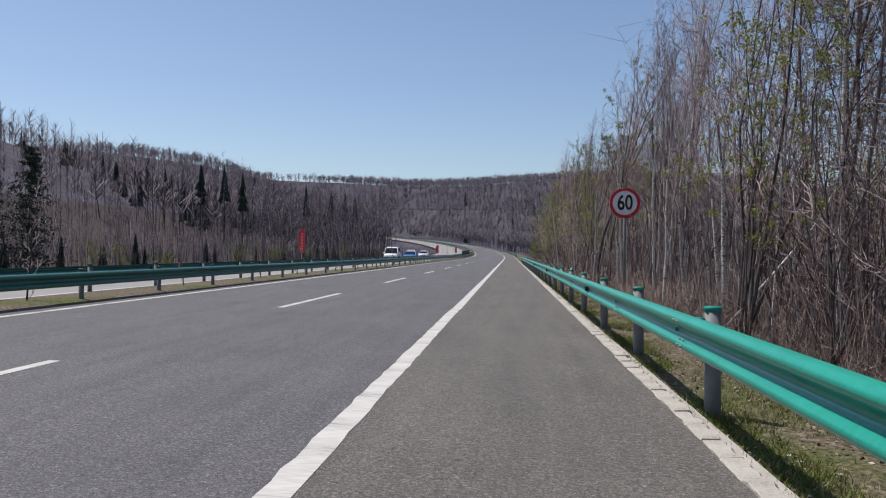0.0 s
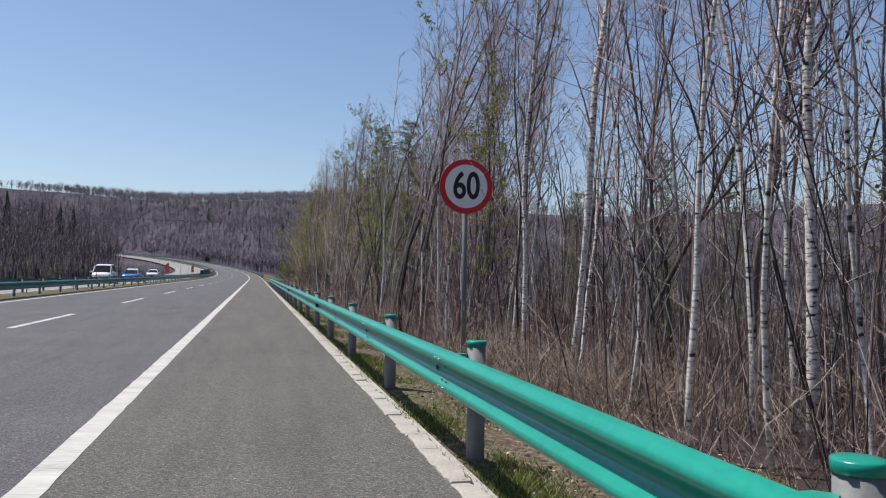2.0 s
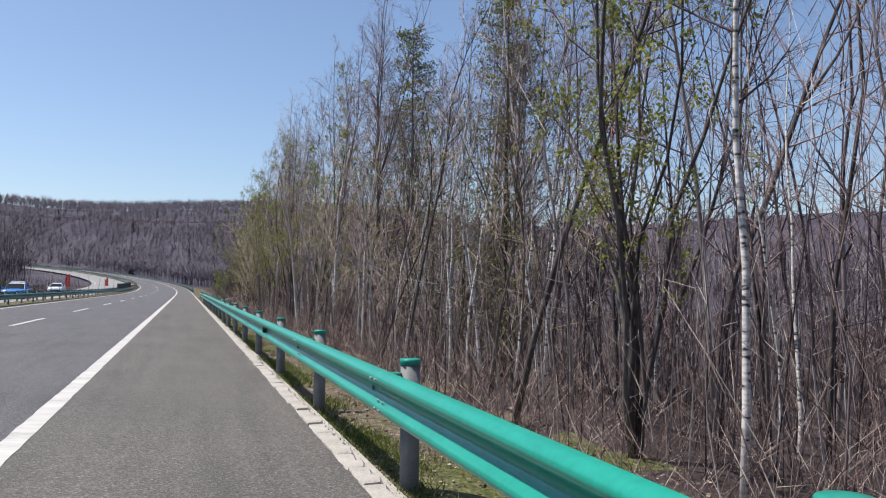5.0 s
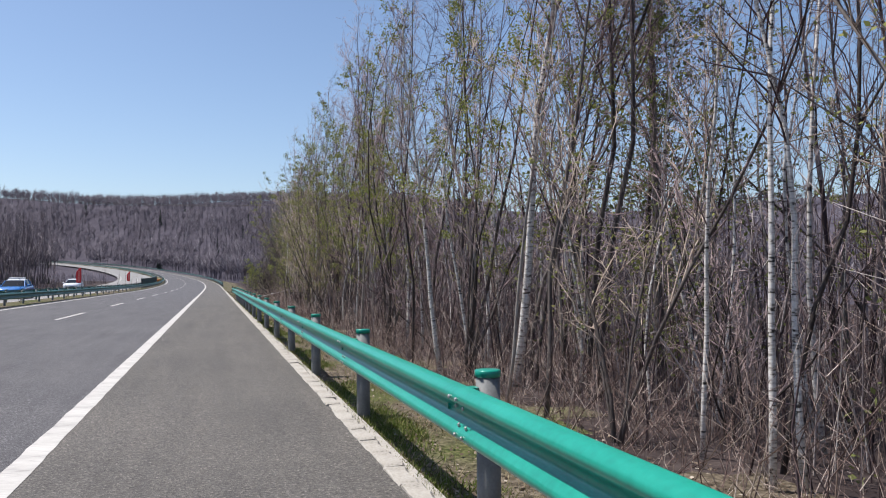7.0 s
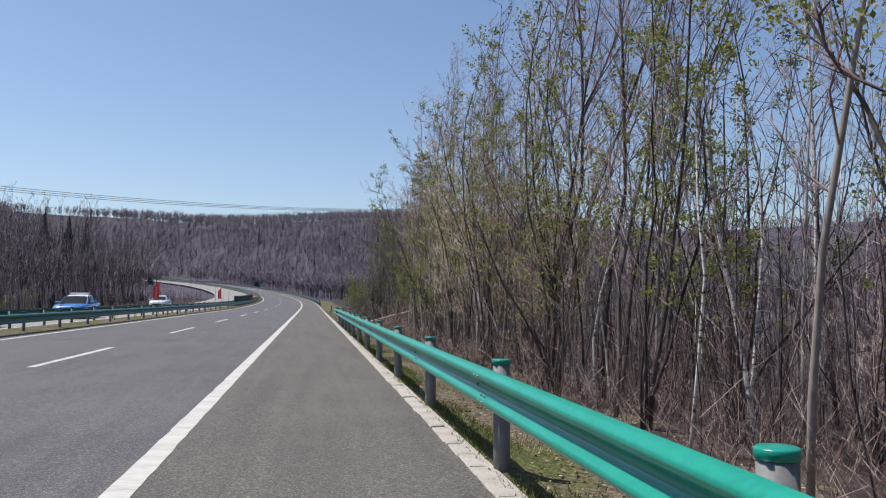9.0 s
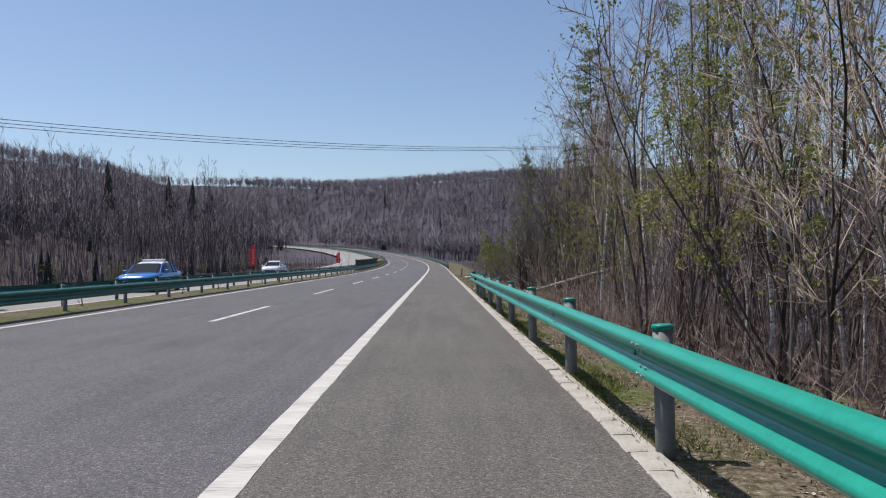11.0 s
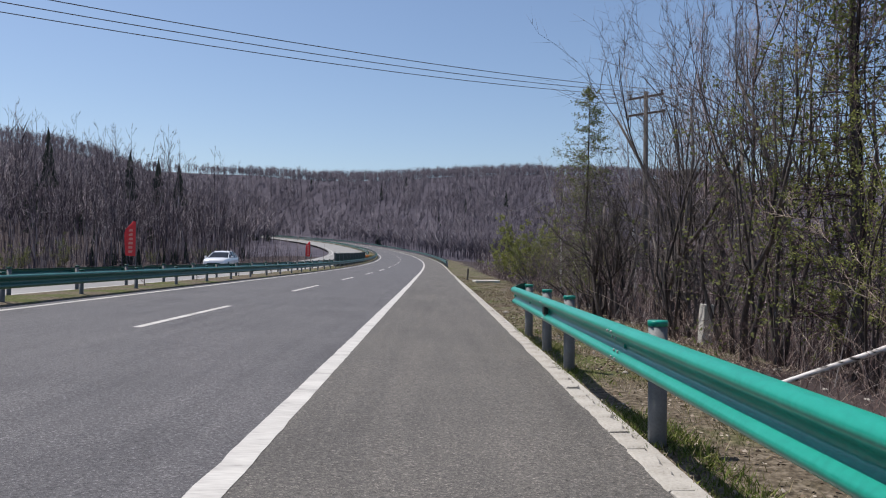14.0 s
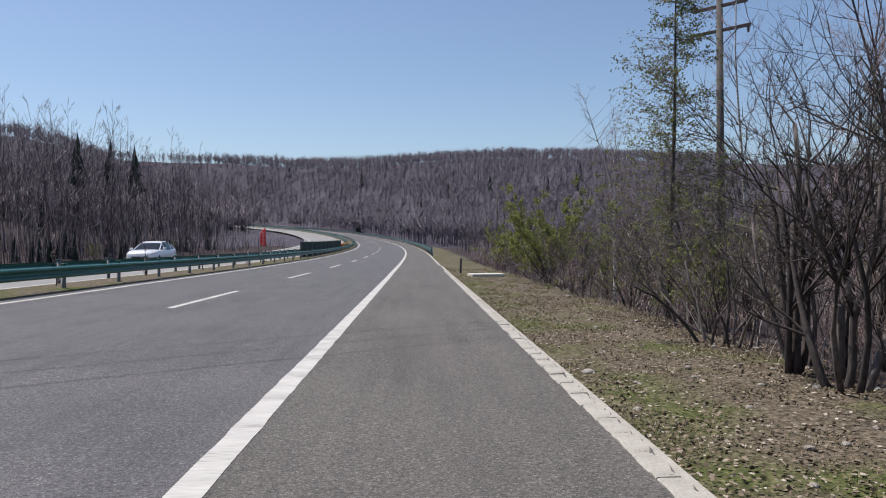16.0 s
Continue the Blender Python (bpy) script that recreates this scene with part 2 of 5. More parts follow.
# ---- mesh helpers ----
class Shape:
    """Collects boxes, tubes and strips into one mesh."""

    def __init__(self):
        self.v, self.f = [], []

    def add(self, verts, faces):
        k = len(self.v)
        self.v += [tuple(p) for p in verts]
        self.f += [tuple(i + k for i in q) for q in faces]
        return self

    def box(self, x0, x1, y0, y1, z0, z1, b=0.0, m=None):
        """A box; b: chamfer of the upright and top edges."""
        rings = [(0, z0), (0, z1 - b), (b, z1)] if b else [(0, z0), (0, z1)]
        pts = []
        for inset, z in rings:
            a0, a1, c0, c1 = x0 + inset, x1 - inset, y0 + inset, y1 - inset
            if b:
                e = b
                pts += [(a0 + e, c0, z), (a1 - e, c0, z), (a1, c0 + e, z), (a1, c1 - e, z), (a1 - e, c1, z), (a0 + e, c1, z), (a0, c1 - e, z), (a0, c0 + e, z)]
            else:
                pts += [(a0, c0, z), (a1, c0, z), (a1, c1, z), (a0, c1, z)]
        k = 8 if b else 4
        faces = [tuple(range(k))[::-1], tuple(range(len(pts) - k, len(pts)))]
        for r in range(len(rings) - 1):
            for i in range(k):
                j = (i + 1) % k
                faces.append((r * k + i, r * k + j, r * k + k + j, r * k + k + i))
        if m is not None:
            pts = [m @ Vector(p) for p in pts]
        return self.add(pts, faces)

    def lathe(self, prof, n=16, m=None, closed=True):
        """Profile of (radius, z) turned round z."""
        pts, faces = [], []
        for r, z in prof:
            pts += [(r * math.cos(2 * math.pi * i / n), r * math.sin(2 * math.pi * i / n), z) for i in range(n)]
        for a in range(len(prof) - 1):
            for i in range(n):
                j = (i + 1) % n
                faces.append((a * n + i, a * n + j, a * n + n + j, a * n + n + i))
        if closed:
            faces.append(tuple(range(n))[::-1])
            faces.append(tuple(range(len(pts) - n, len(pts))))
        if m is not None:
            pts = [m @ Vector(p) for p in pts]
        return self.add(pts, faces)

    def tube(self, pts, rad, n=6):
        """A round bar along points; rad: a radius or one for each point."""
        pts = [Vector(p) for p in pts]
        rad = rad if isinstance(rad, (list, tuple)) else [rad] * len(pts)
        out, faces = [], []
        for i, p in enumerate(pts):
            d = (pts[min(i + 1, len(pts) - 1)] - pts[max(i - 1, 0)]).normalized()
            a = d.cross(Vector((0.31, 0.17, 0.93)) if abs(d.z) < 0.9 else Vector((1, 0, 0))).normalized()
            c = d.cross(a)
            out += [p + rad[i] * (math.cos(2 * math.pi * k / n) * a + math.sin(2 * math.pi * k / n) * c) for k in range(n)]
        for i in range(len(pts) - 1):
            for k in range(n):
                j = (k + 1) % n
                faces.append((i * n + k, i * n + n + k, i * n + n + j, i * n + j))
        faces.append(tuple(range(n)))
        faces.append(tuple(range(len(out) - n, len(out)))[::-1])
        return self.add(out, faces)

    def sweep(self, rows):
        """Rows of equally many points, joined into a sheet."""
        n = len(rows[0])
        return self.add([p for r in rows for p in r], [(i * n + k, i * n + k + 1, i * n + n + k + 1, i * n + n + k) for i in range(len(rows) - 1) for k in range(n - 1)])

    def mesh(self, name, smooth=False):
        me = bpy.data.meshes.new(name)
        me.from_pydata(self.v, [], self.f)
        if smooth:
            me.polygons.foreach_set("use_smooth", [True] * len(me.polygons))
        me.update()
        return me


def part(name, shape, mat, parent=None, label="", smooth=False, at=None):
    me = shape if isinstance(shape, bpy.types.Mesh) else shape.mesh(name, smooth)
    if not me.materials:
        me.materials.append(mat)
    ob = new(name, me)
    if parent is not None:
        ob.parent = parent
    if at is not None:
        ob.matrix_basis = at
    return tagged(ob, label)


def thing(name, at, label, category, group="", kind=""):
    ob = new(name)
    ob.empty_display_size = 0.2
    ob.matrix_basis = at
    return tagged(ob, label, category, group, kind)


def fast_mesh(name, verts, quads):
    """A mesh from arrays of points and of faces with equally many corners."""
    me = bpy.data.meshes.new(name)
    k = quads.shape[1]
    me.vertices.add(len(verts))
    me.vertices.foreach_set("co", np.ascontiguousarray(verts, dtype=np.float32).ravel())
    me.loops.add(quads.size)
    me.loops.foreach_set("vertex_index", np.ascontiguousarray(quads, dtype=np.int32).ravel())
    me.polygons.add(len(quads))
    me.polygons.foreach_set("loop_start", np.arange(0, quads.size, k, dtype=np.int32))
    me.update(calc_edges=True)
    return me


def bars(name, seg, sides=3, smooth=False):
    """Tapered bars from rows of x0 y0 z0 r0 x1 y1 z1 r1; where r1 is below zero, the bar ends in a point."""
    seg = np.asarray(seg, float).reshape(-1, 8)
    seg = np.concatenate([seg[seg[:, 7] >= 0], seg[seg[:, 7] < 0]])
    whole = int((seg[:, 7] >= 0).sum())
    p, q, r0, r1 = seg[:, :3], seg[:, 4:7], seg[:, 3], seg[:, 7]
    d = q - p
    d /= np.linalg.norm(d, axis=1, keepdims=True).clip(1e-9)
    ref = np.where(np.abs(d[:, 2:]) < 0.9, [[0.0, 0.0, 1.0]], [[1.0, 0.0, 0.0]])
    a = np.cross(d, ref)
    a /= np.linalg.norm(a, axis=1, keepdims=True)
    c = np.cross(d, a)
    ang = 2 * np.pi * np.arange(sides) / sides
    ring = np.cos(ang)[None, :, None] * a[:, None] + np.sin(ang)[None, :, None] * c[:, None]
    lo = p[:, None] + ring * r0[:, None, None]
    hi = q[:, None] + ring * r1[:, None, None]
    k = np.arange(sides)
    j = (k + 1) % sides
    face = np.concatenate([np.stack([k, k + sides, j + sides], 1), np.stack([k, j + sides, j], 1)])
    verts = np.concatenate([np.concatenate([lo, hi], 1)[:whole].reshape(-1, 3), np.concatenate([lo, q[:, None]], 1)[whole:].reshape(-1, 3)])
    tris = (np.arange(whole)[:, None, None] * 2 * sides + face[None]).reshape(-1, 3)
    cone = np.stack([k, k * 0 + sides, j], 1)
    ends = (whole * 2 * sides + np.arange(len(seg) - whole)[:, None, None] * (sides + 1) + cone[None]).reshape(-1, 3)
    me = fast_mesh(name, verts, np.concatenate([tris, ends]))
    if smooth:
        me.polygons.foreach_set("use_smooth", [True] * len(me.polygons))
    return me


def flakes(name, centres, sizes, rng, flat=0.0, long=1.6):
    """Small four-cornered leaves, turned at random; flat: how much they lie down."""
    centres = np.asarray(centres, float)
    k = len(centres)
    u = rng.normal(size=(k, 3))
    u[:, 2] *= 1 - flat
    u /= np.linalg.norm(u, axis=1, keepdims=True)
    w = rng.normal(size=(k, 3))
    w[:, 2] *= 1 - flat
    w -= (w * u).sum(1, keepdims=True) * u
    w /= np.linalg.norm(w, axis=1, keepdims=True)
    s = np.asarray(sizes)[:, None]
    v = np.stack([centres - u * s * long, centres + w * s, centres + u * s * long, centres - w * s], 1).reshape(-1, 3)
    return fast_mesh(name, v, np.arange(4 * k).reshape(-1, 4))


# ---- the line of the road ----
STEP = 2.0
S0 = -78.0
BEND_AT, BEND, BEND_RUN = 152.3, 0.00171, 130.2
RISE_AT, RISE, RISE_RUN = 140.6, 0.043, 220.0
_s = np.arange(S0, 730, STEP)
_th = np.cumsum(BEND * np.clip((_s - BEND_AT) / BEND_RUN, 0, 1)) * STEP
_x = -np.cumsum(np.sin(_th)) * STEP
_y = S0 + np.cumsum(np.cos(_th)) * STEP - STEP
_z = np.cumsum(RISE * np.clip((_s - RISE_AT) / RISE_RUN, 0, 1)) * STEP
CROSS = 0.018
KERB_IN, KERB_OUT = 2.56, 2.72


def on_road(s, off=0.0, up=0.0):
    """A place on the road, s metres along, off metres to the right of the shoulder line."""
    x, y, z, th = (float(np.interp(s, _s, a)) for a in (_x, _y, _z, _th))
    return Vector((x + off * math.cos(th), y + off * math.sin(th), z - CROSS * max(off, -8.5) + up))


def heading(s):
    return float(np.interp(s, _s, _th))


def strip(offs, s0, s1, up=0.0, step=None, ups=None):
    """A sheet along the road at the given offsets."""
    sh = Shape()
    n = max(1, math.ceil((s1 - s0) / (step or 4.0)))
    sh.sweep([[on_road(s0 + (s1 - s0) * i / n, o, up + (ups[k] if ups else 0)) for k, o in enumerate(offs)][::-1] for i in range(n + 1)])
    return sh


def smooth01(a, b, x):
    t = np.clip((x - a) / (b - a), 0, 1)
    return t * t * (3 - 2 * t)


_cx = _x - 9.5 * np.cos(_th)
_cy = _y - 9.5 * np.sin(_th)


def terrain(x, y):
    """Height of the ground at arrays of places."""
    x, y = np.asarray(x, float), np.asarray(y, float)
    shp = x.shape
    xr, yr = x.ravel(), y.ravel()
    best = np.full(len(xr), 1e9)
    zr = np.zeros(len(xr))
    side = np.zeros(len(xr))
    for i in range(0, len(_s), 2):
        d = (xr - _cx[i]) ** 2 + (yr - _cy[i]) ** 2
        m = d < best
        best[m] = d[m]
        zr[m] = _z[i]
        side[m] = ((xr - _cx[i]) * np.cos(_th[i]) + (yr - _cy[i]) * np.sin(_th[i]))[m]
    dist = np.sqrt(best)
    right = side > 0
    # beside the road on the right: a verge, a slope down, then the valley floor
    off = dist - 9.5
    fall = -0.10 - 0.06 * smooth01(2.6, 4.4, off) - 0.75 * smooth01(4.6, 11, off) - 0.8 * smooth01(11, 40, off)
    near = np.where(right, fall, -0.10 - 0.25 * smooth01(10, 13, dist))
    near = np.where((side > -0.75) & (side < 1.5), 0.09, near)
    wild = 0.25 * np.sin(xr * 0.13 + 1.0) * np.sin(yr * 0.11) * smooth01(14, 30, dist)
    hill = 54 * smooth01(225, 520, np.hypot(xr * 0.9 + 10, yr / 1.302 - 20)) + 6 * np.sin(xr / 70.0 + 0.6) * smooth01(338, 625, yr)
    left = 48 * smooth01(24, 210, -xr) * smooth01(-208, 52, yr) * (1 - 0.75 * smooth01(195, 312, yr))
    base = zr + near
    w = smooth01(15, 60, dist)
    out = base * (1 - w) + (np.maximum(hill, 0) + left + np.where(right, -1.4, 0.2) + zr * 0.35) * w + wild
    out -= 0.35 * ((dist < 12.5) & ~((side > -0.75) & (side < 1.5)) & ~(right & (off > 2.55)))
    return out.reshape(shp)


# ---- ground and road ----
def ground_sheet():
    def axis(stops):
        out = []
        for a, b, n in stops:
            out += list(np.linspace(a, b, n, endpoint=False))
        return np.array(out + [stops[-1][1]])

    xs = axis([(-1500, -400, 12), (-400, -60, 34), (-60, -22, 19), (-22, -8, 14), (-8, 2.5, 3), (2.5, 2.72, 2), (2.72, 12, 30), (12, 40, 22), (40, 400, 36), (400, 1500, 12)])
    ys = axis([(-1100, -78, 12), (-78, -8, 22), (-8, 154, 196), (154, 390, 100), (390, 910, 66), (910, 2300, 14)])
    X, Y = np.meshgrid(xs, ys, indexing="ij")
    Z = terrain(X, Y)
    rng = np.random.default_rng(3)
    lump = rng.normal(size=Z.shape) * 0.018
    Z = Z + np.where((X > 2.75) & (X < 14) & (Y > -8) & (Y < 154), lump, 0)
    n, m = X.shape
    idx = np.arange(n * m).reshape(n, m)
    quads = np.stack([idx[:-1, :-1], idx[1:, :-1], idx[1:, 1:], idx[:-1, 1:]], -1).reshape(-1, 4)
    me = fast_mesh("ground", np.stack([X, Y, Z], -1).reshape(-1, 3), quads)
    me.polygons.foreach_set("use_smooth", [True] * len(me.polygons))
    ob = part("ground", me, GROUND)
    me.materials.append(SHADED_FLOOR)
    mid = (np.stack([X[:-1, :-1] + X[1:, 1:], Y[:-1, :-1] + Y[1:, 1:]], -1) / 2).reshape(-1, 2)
    # the floor with shade in its colour begins where the trees do
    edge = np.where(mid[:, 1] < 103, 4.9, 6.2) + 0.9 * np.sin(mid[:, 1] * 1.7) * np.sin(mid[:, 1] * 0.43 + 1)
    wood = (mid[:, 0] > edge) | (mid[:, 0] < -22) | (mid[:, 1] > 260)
    me.materials.append(HAZED_HILL_FLOOR)
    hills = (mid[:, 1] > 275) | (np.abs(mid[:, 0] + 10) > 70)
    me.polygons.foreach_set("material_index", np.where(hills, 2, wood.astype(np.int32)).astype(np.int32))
    return tagged(ob, "brown leaf litter and thin grass over rolling ground", "ground", kind="structure")


ground_sheet()

LEFT_LINE, DASH_LINE = -7.5, -3.75
road = part("road", strip((-8.05, -7.5, -3.75, 0.05), -72, 612, step=3.0), ASPHALT)
tagged(road, "worn grey asphalt carriageway with white lines", "road", kind="structure")
part("shoulder", strip((0.05, KERB_IN + 0.1), -72, 612, step=3.0), SHOULDER, road, "browner grey asphalt of the hard shoulder")
road_edge = Shape()
for o in (-8.05, KERB_IN):
    road_edge.sweep([[on_road(s, o), on_road(s, o, -0.3)] for s in np.arange(-72, 612, 4.0)])
part("road_edge", road_edge, ASPHALT, road)
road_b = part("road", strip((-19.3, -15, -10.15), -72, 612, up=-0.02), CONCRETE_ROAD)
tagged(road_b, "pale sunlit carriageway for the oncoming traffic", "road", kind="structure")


def line_mark(off, width, s0, s1, parent, step=2.0, wear=0.0, seed=1):
    """A painted line; its edges wander where the paint is worn."""
    rng = np.random.default_rng(seed)
    sh = Shape()
    n = max(2, math.ceil((s1 - s0) / step))
    rows = []
    for i in range(n + 1):
        a, b = rng.normal(size=2) * wear
        s = s0 + (s1 - s0) * i / n
        rows.append([on_road(s, off + width / 2 + a, 0.004), on_road(s, off - width / 2 + b, 0.004)])
    sh.sweep(rows)
    return part("painted_line", sh, PAINT, parent)


BREAK_AT = 18.0
line_mark(0.0, 0.2, -66, BREAK_AT, road, 0.25, 0.006, 1)
line_mark(0.02, 0.2, BREAK_AT + 0.02, 137, road, 0.25, 0.004, 2)
line_mark(0.0, 0.2, 137.1, 612, road, 2.0, 0.0, 3)
line_mark(LEFT_LINE, 0.16, -66, 612, road, 1.0, 0.003, 4)
DASH0, DASH_EVERY, DASH_LONG = 17.29, 14.52, 6.0
for k in range(-3, 24):
    line_mark(DASH_LINE, 0.15, DASH0 + DASH_EVERY * k, DASH0 + DASH_EVERY * k + DASH_LONG, road, 1.1, 0.002, 10 + k)
line_mark(-10.5, 0.15, -66, 612, road_b, 4.0)
line_mark(-18.4, 0.15, -66, 612, road_b, 4.0)
for k in range(-2, 20):
    line_mark(-14.4, 0.15, 7.8 + DASH_EVERY * k, 13.8 + DASH_EVERY * k, road_b, 2.2)
verge = part("verge", strip((KERB_OUT, 3.6, 5.2, 9.0), 146, 612, ups=(-0.06, -0.1, -0.35, -1.3)), GROUND)
tagged(verge, "dry grass verge along the bend", "verge", kind="structure")
median = part("median", strip((-10.2, -9.9, -8.4, -8.0), -72, 612, ups=(0.02, 0.05, 0.05, 0.0)), GROUND)
tagged(median, "narrow grassy median between the carriageways", "median", kind="structure")


# ---- guardrails ----
RAIL_MID = 0.665
WAVE = [(-0.004, 0.156), (0.022, 0.153), (0.050, 0.143), (0.072, 0.127), (0.082, 0.107), (0.081, 0.090), (0.070, 0.074), (0.040, 0.050), (0.012, 0.028), (0.002, 0.012), (0.0, 0.0)]
# the beam hangs a little forward, so that its lower wave lies in the upper one's shade
TILT = 0.14
WAVE = [(d + TILT * z, z) for d, z in WAVE + [(d, -z) for d, z in WAVE[-2::-1]]]


NEAR_OFF, NEAR_UP = 2.946, -0.012
NEAR_FACE, NEAR_LIFT = 0.38, 0.022


def beam_mesh(long, flare=0.0):
    """A two-wave beam along y, its face towards -x."""
    sh = Shape()
    n = 1
    ring = []
    for d, z in WAVE:
        ring.append((-d, z))
    back = [(-d + 0.007, z * 0.985) for d, z in WAVE[::-1]]
    loop = ring + back + [ring[0]]
    rows = [[(x, long * i / n, z) for x, z in loop] for i in range(n + 1)]
    sh.sweep(rows)
    k = len(WAVE)
    for y in (0.0, long):
        pts = [(x, y, z) for x, z in ring] + [(x, y, z) for x, z in back[::-1]]
        sh.add(pts, [(i, i + 1, k + i + 1, k + i) for i in range(k - 1)])
    return sh.mesh("beam", True)


def post_mesh(rad=0.07, top=0.845):
    return Shape().lathe([(rad, -0.45), (rad, top)], 14).mesh("post", True)


def cap_mesh():
    return Shape().lathe([(0.070, 0.842), (0.076, 0.844), (0.077, 0.877), (0.072, 0.883), (0.03, 0.885)], 14).mesh("cap", True)


def bracket_mesh(reach, lift=0.0):
    """The spacer block between post and beam."""
    sh = Shape()
    pts = [(-0.06, 0), (-0.11, 0.05), (-reach, 0.05), (-reach, -0.05), (-0.11, -0.05)]
    lo, hi = RAIL_MID + lift - 0.10, RAIL_MID + lift + 0.10
    k = len(pts)
    sh.add([(x, y, lo) for x, y in pts] + [(x, y, hi) for x, y in pts], [(i, (i + 1) % k, (i + 1) % k + k, i + k) for i in range(k)] + [tuple(range(k))[::-1], tuple(range(k, 2 * k))])
    sh.lathe([(0.016, -reach - 0.02), (0.016, -reach + 0.015)], 6, Matrix.Translation((0, 0, RAIL_MID + lift)) @ pose(0, 0, 0, 0, 90, 0))
    return sh.mesh("bracket")


def bolt_mesh():
    return Shape().lathe([(0.012, 0), (0.012, 0.007), (0.007, 0.011)], 6).mesh("bolt")


BOLT_SPOTS = [(d - TILT * z, y, z) for d, z in ((-0.084, 0.100), (-0.052, 0.050), (-0.052, -0.050), (-0.084, -0.100)) for y in (-0.06, 0.06)]
BEAM_LONG = 3.917
CAP, BOLT_ME = cap_mesh(), bolt_mesh()


def along(s, off, up, side=1, yaw=0.0, slope=True):
    """A pose on the road, turned with it; side -1 faces the other way."""
    a, b = on_road(s, off, up), on_road(s + 0.5, off, up)
    tilt = math.degrees(math.atan2(b.z - a.z, 0.5)) if slope else 0
    return Matrix.Translation(a) @ Euler((0, 0, heading(s))).to_matrix().to_4x4() @ pose(0, 0, 0, tilt, 0, 0) @ pose(0, 0, 0, 0, 0, 0 if side > 0 else 180)


def guardrail(off, s0, s1, posts, side, mat, label, group, face=0.25, up=-0.055, lift=0.0, thin=False, setback=None):
    """off: line of the posts. The beam hangs on the road's side of them."""
    base = on_road(s0, off, up)
    rail = thing("guardrail", Matrix.Translation(base), label, "guardrail", group)
    inv = Matrix.Translation(-base)
    beam = beam_mesh(BEAM_LONG)
    post = post_mesh(0.057 if thin else 0.07)
    me_cap, me_br, me_sp = CAP.copy(), bracket_mesh(face - 0.085, lift), BOLT_ME
    me_cap.materials.append(mat)
    me_br.materials.append(mat)
    n = round((s1 - s0) / BEAM_LONG)
    for i in range(n):
        s = s0 + BEAM_LONG * i
        a, b = on_road(s, off - face * side + 0.085 * side, up + lift + RAIL_MID), on_road(s + BEAM_LONG, off - face * side + 0.085 * side, up + lift + RAIL_MID)
        if side < 0:
            a, b = b, a
        d = b - a
        m = Matrix.Translation(a) @ Euler((math.atan2(d.z, d.to_2d().length), 0, math.atan2(-d.x, d.y))).to_matrix().to_4x4()
        bm = part("beam", beam, mat, rail, at=inv @ m)
        if not thin and -14 < s < 106:
            for bolt in BOLT_SPOTS:
                part("bolt", me_sp, BOLT, bm, at=Matrix.Translation(bolt) @ pose(0, 0, 0, 0, -90, 0))
    for s in posts:
        nearer = setback(s) if setback else 0.0
        m = inv @ along(s, off - nearer, up, side, slope=False)
        po = part("post", post, GALV, rail, at=m)
        part("cap", me_cap, mat, po)
        part("bracket", me_br, mat, po, at=Matrix.Diagonal((1 - nearer / (face - 0.085), 1, 1, 1)))
    return rail, inv


POST0, POST_EVERY = 7.41, 3.917
POST_X = NEAR_OFF
near_posts = [POST0 + POST_EVERY * k for k in range(-5, 22)] + [93.3, 97.0, 100.9, 102.85, 105.1]
RAIL_END = 104.95
rail_a, inv_a = guardrail(POST_X, RAIL_END - BEAM_LONG * 30, RAIL_END, near_posts, 1, RAIL, "bright green steel guardrail on round grey posts", "road guardrails", face=NEAR_FACE, up=NEAR_UP, lift=NEAR_LIFT, setback=lambda s: float(np.interp(s, [24, 46, 60, 80, 100], [0.0, 0.05, 0.10, 0.10, 0.05])))


def rail_terminal(rail, inv, s):
    """The flared end wing, bent back from the road and spread at its tip."""
    sh = Shape()
    rows = []
    for i in range(8):
        f = i / 7
        rows.append([(-d * (1 - 0.75 * f) + 0.20 * f ** 1.4 - 0.004, 0.01 + 0.16 * math.sin(f * 1.3), z * (1.02 + 0.30 * f) + 0.02 * f) for d, z in WAVE])
    sh.sweep(rows)
    sh.sweep([[(x + 0.006, y - 0.003, z) for x, y, z in r][::-1] for r in rows])
    m = along(s, NEAR_OFF - NEAR_FACE + 0.085, NEAR_UP + NEAR_LIFT + RAIL_MID)
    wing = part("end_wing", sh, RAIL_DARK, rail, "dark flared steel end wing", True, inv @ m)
    for z in (0.1, -0.1):
        part("bolt", BOLT_ME, BOLT, wing, at=Matrix.Translation((-0.085, -0.02, z)) @ pose(0, 0, 0, 0, -90, 0))


rail_terminal(rail_a, inv_a, RAIL_END)
REFLECT = (15.1, 30.9, 46.5, 101.0)
for s in REFLECT:
    sh = Shape().box(-0.068, -0.006, -0.065, 0.065, -0.044, 0.044, 0.008)
    part("reflector", sh, INSUL_DARK, rail_a, "dark reflector block bolted in the beam's groove", at=inv_a @ along(s, NEAR_OFF - NEAR_FACE + 0.085, NEAR_UP + NEAR_LIFT + RAIL_MID))
far_posts = [190 + 4.0 * k for k in range(90)]
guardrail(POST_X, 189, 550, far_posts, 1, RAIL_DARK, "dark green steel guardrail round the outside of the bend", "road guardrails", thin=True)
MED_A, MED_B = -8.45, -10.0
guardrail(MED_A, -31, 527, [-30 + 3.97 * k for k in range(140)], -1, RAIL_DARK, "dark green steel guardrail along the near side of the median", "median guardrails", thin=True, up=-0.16)
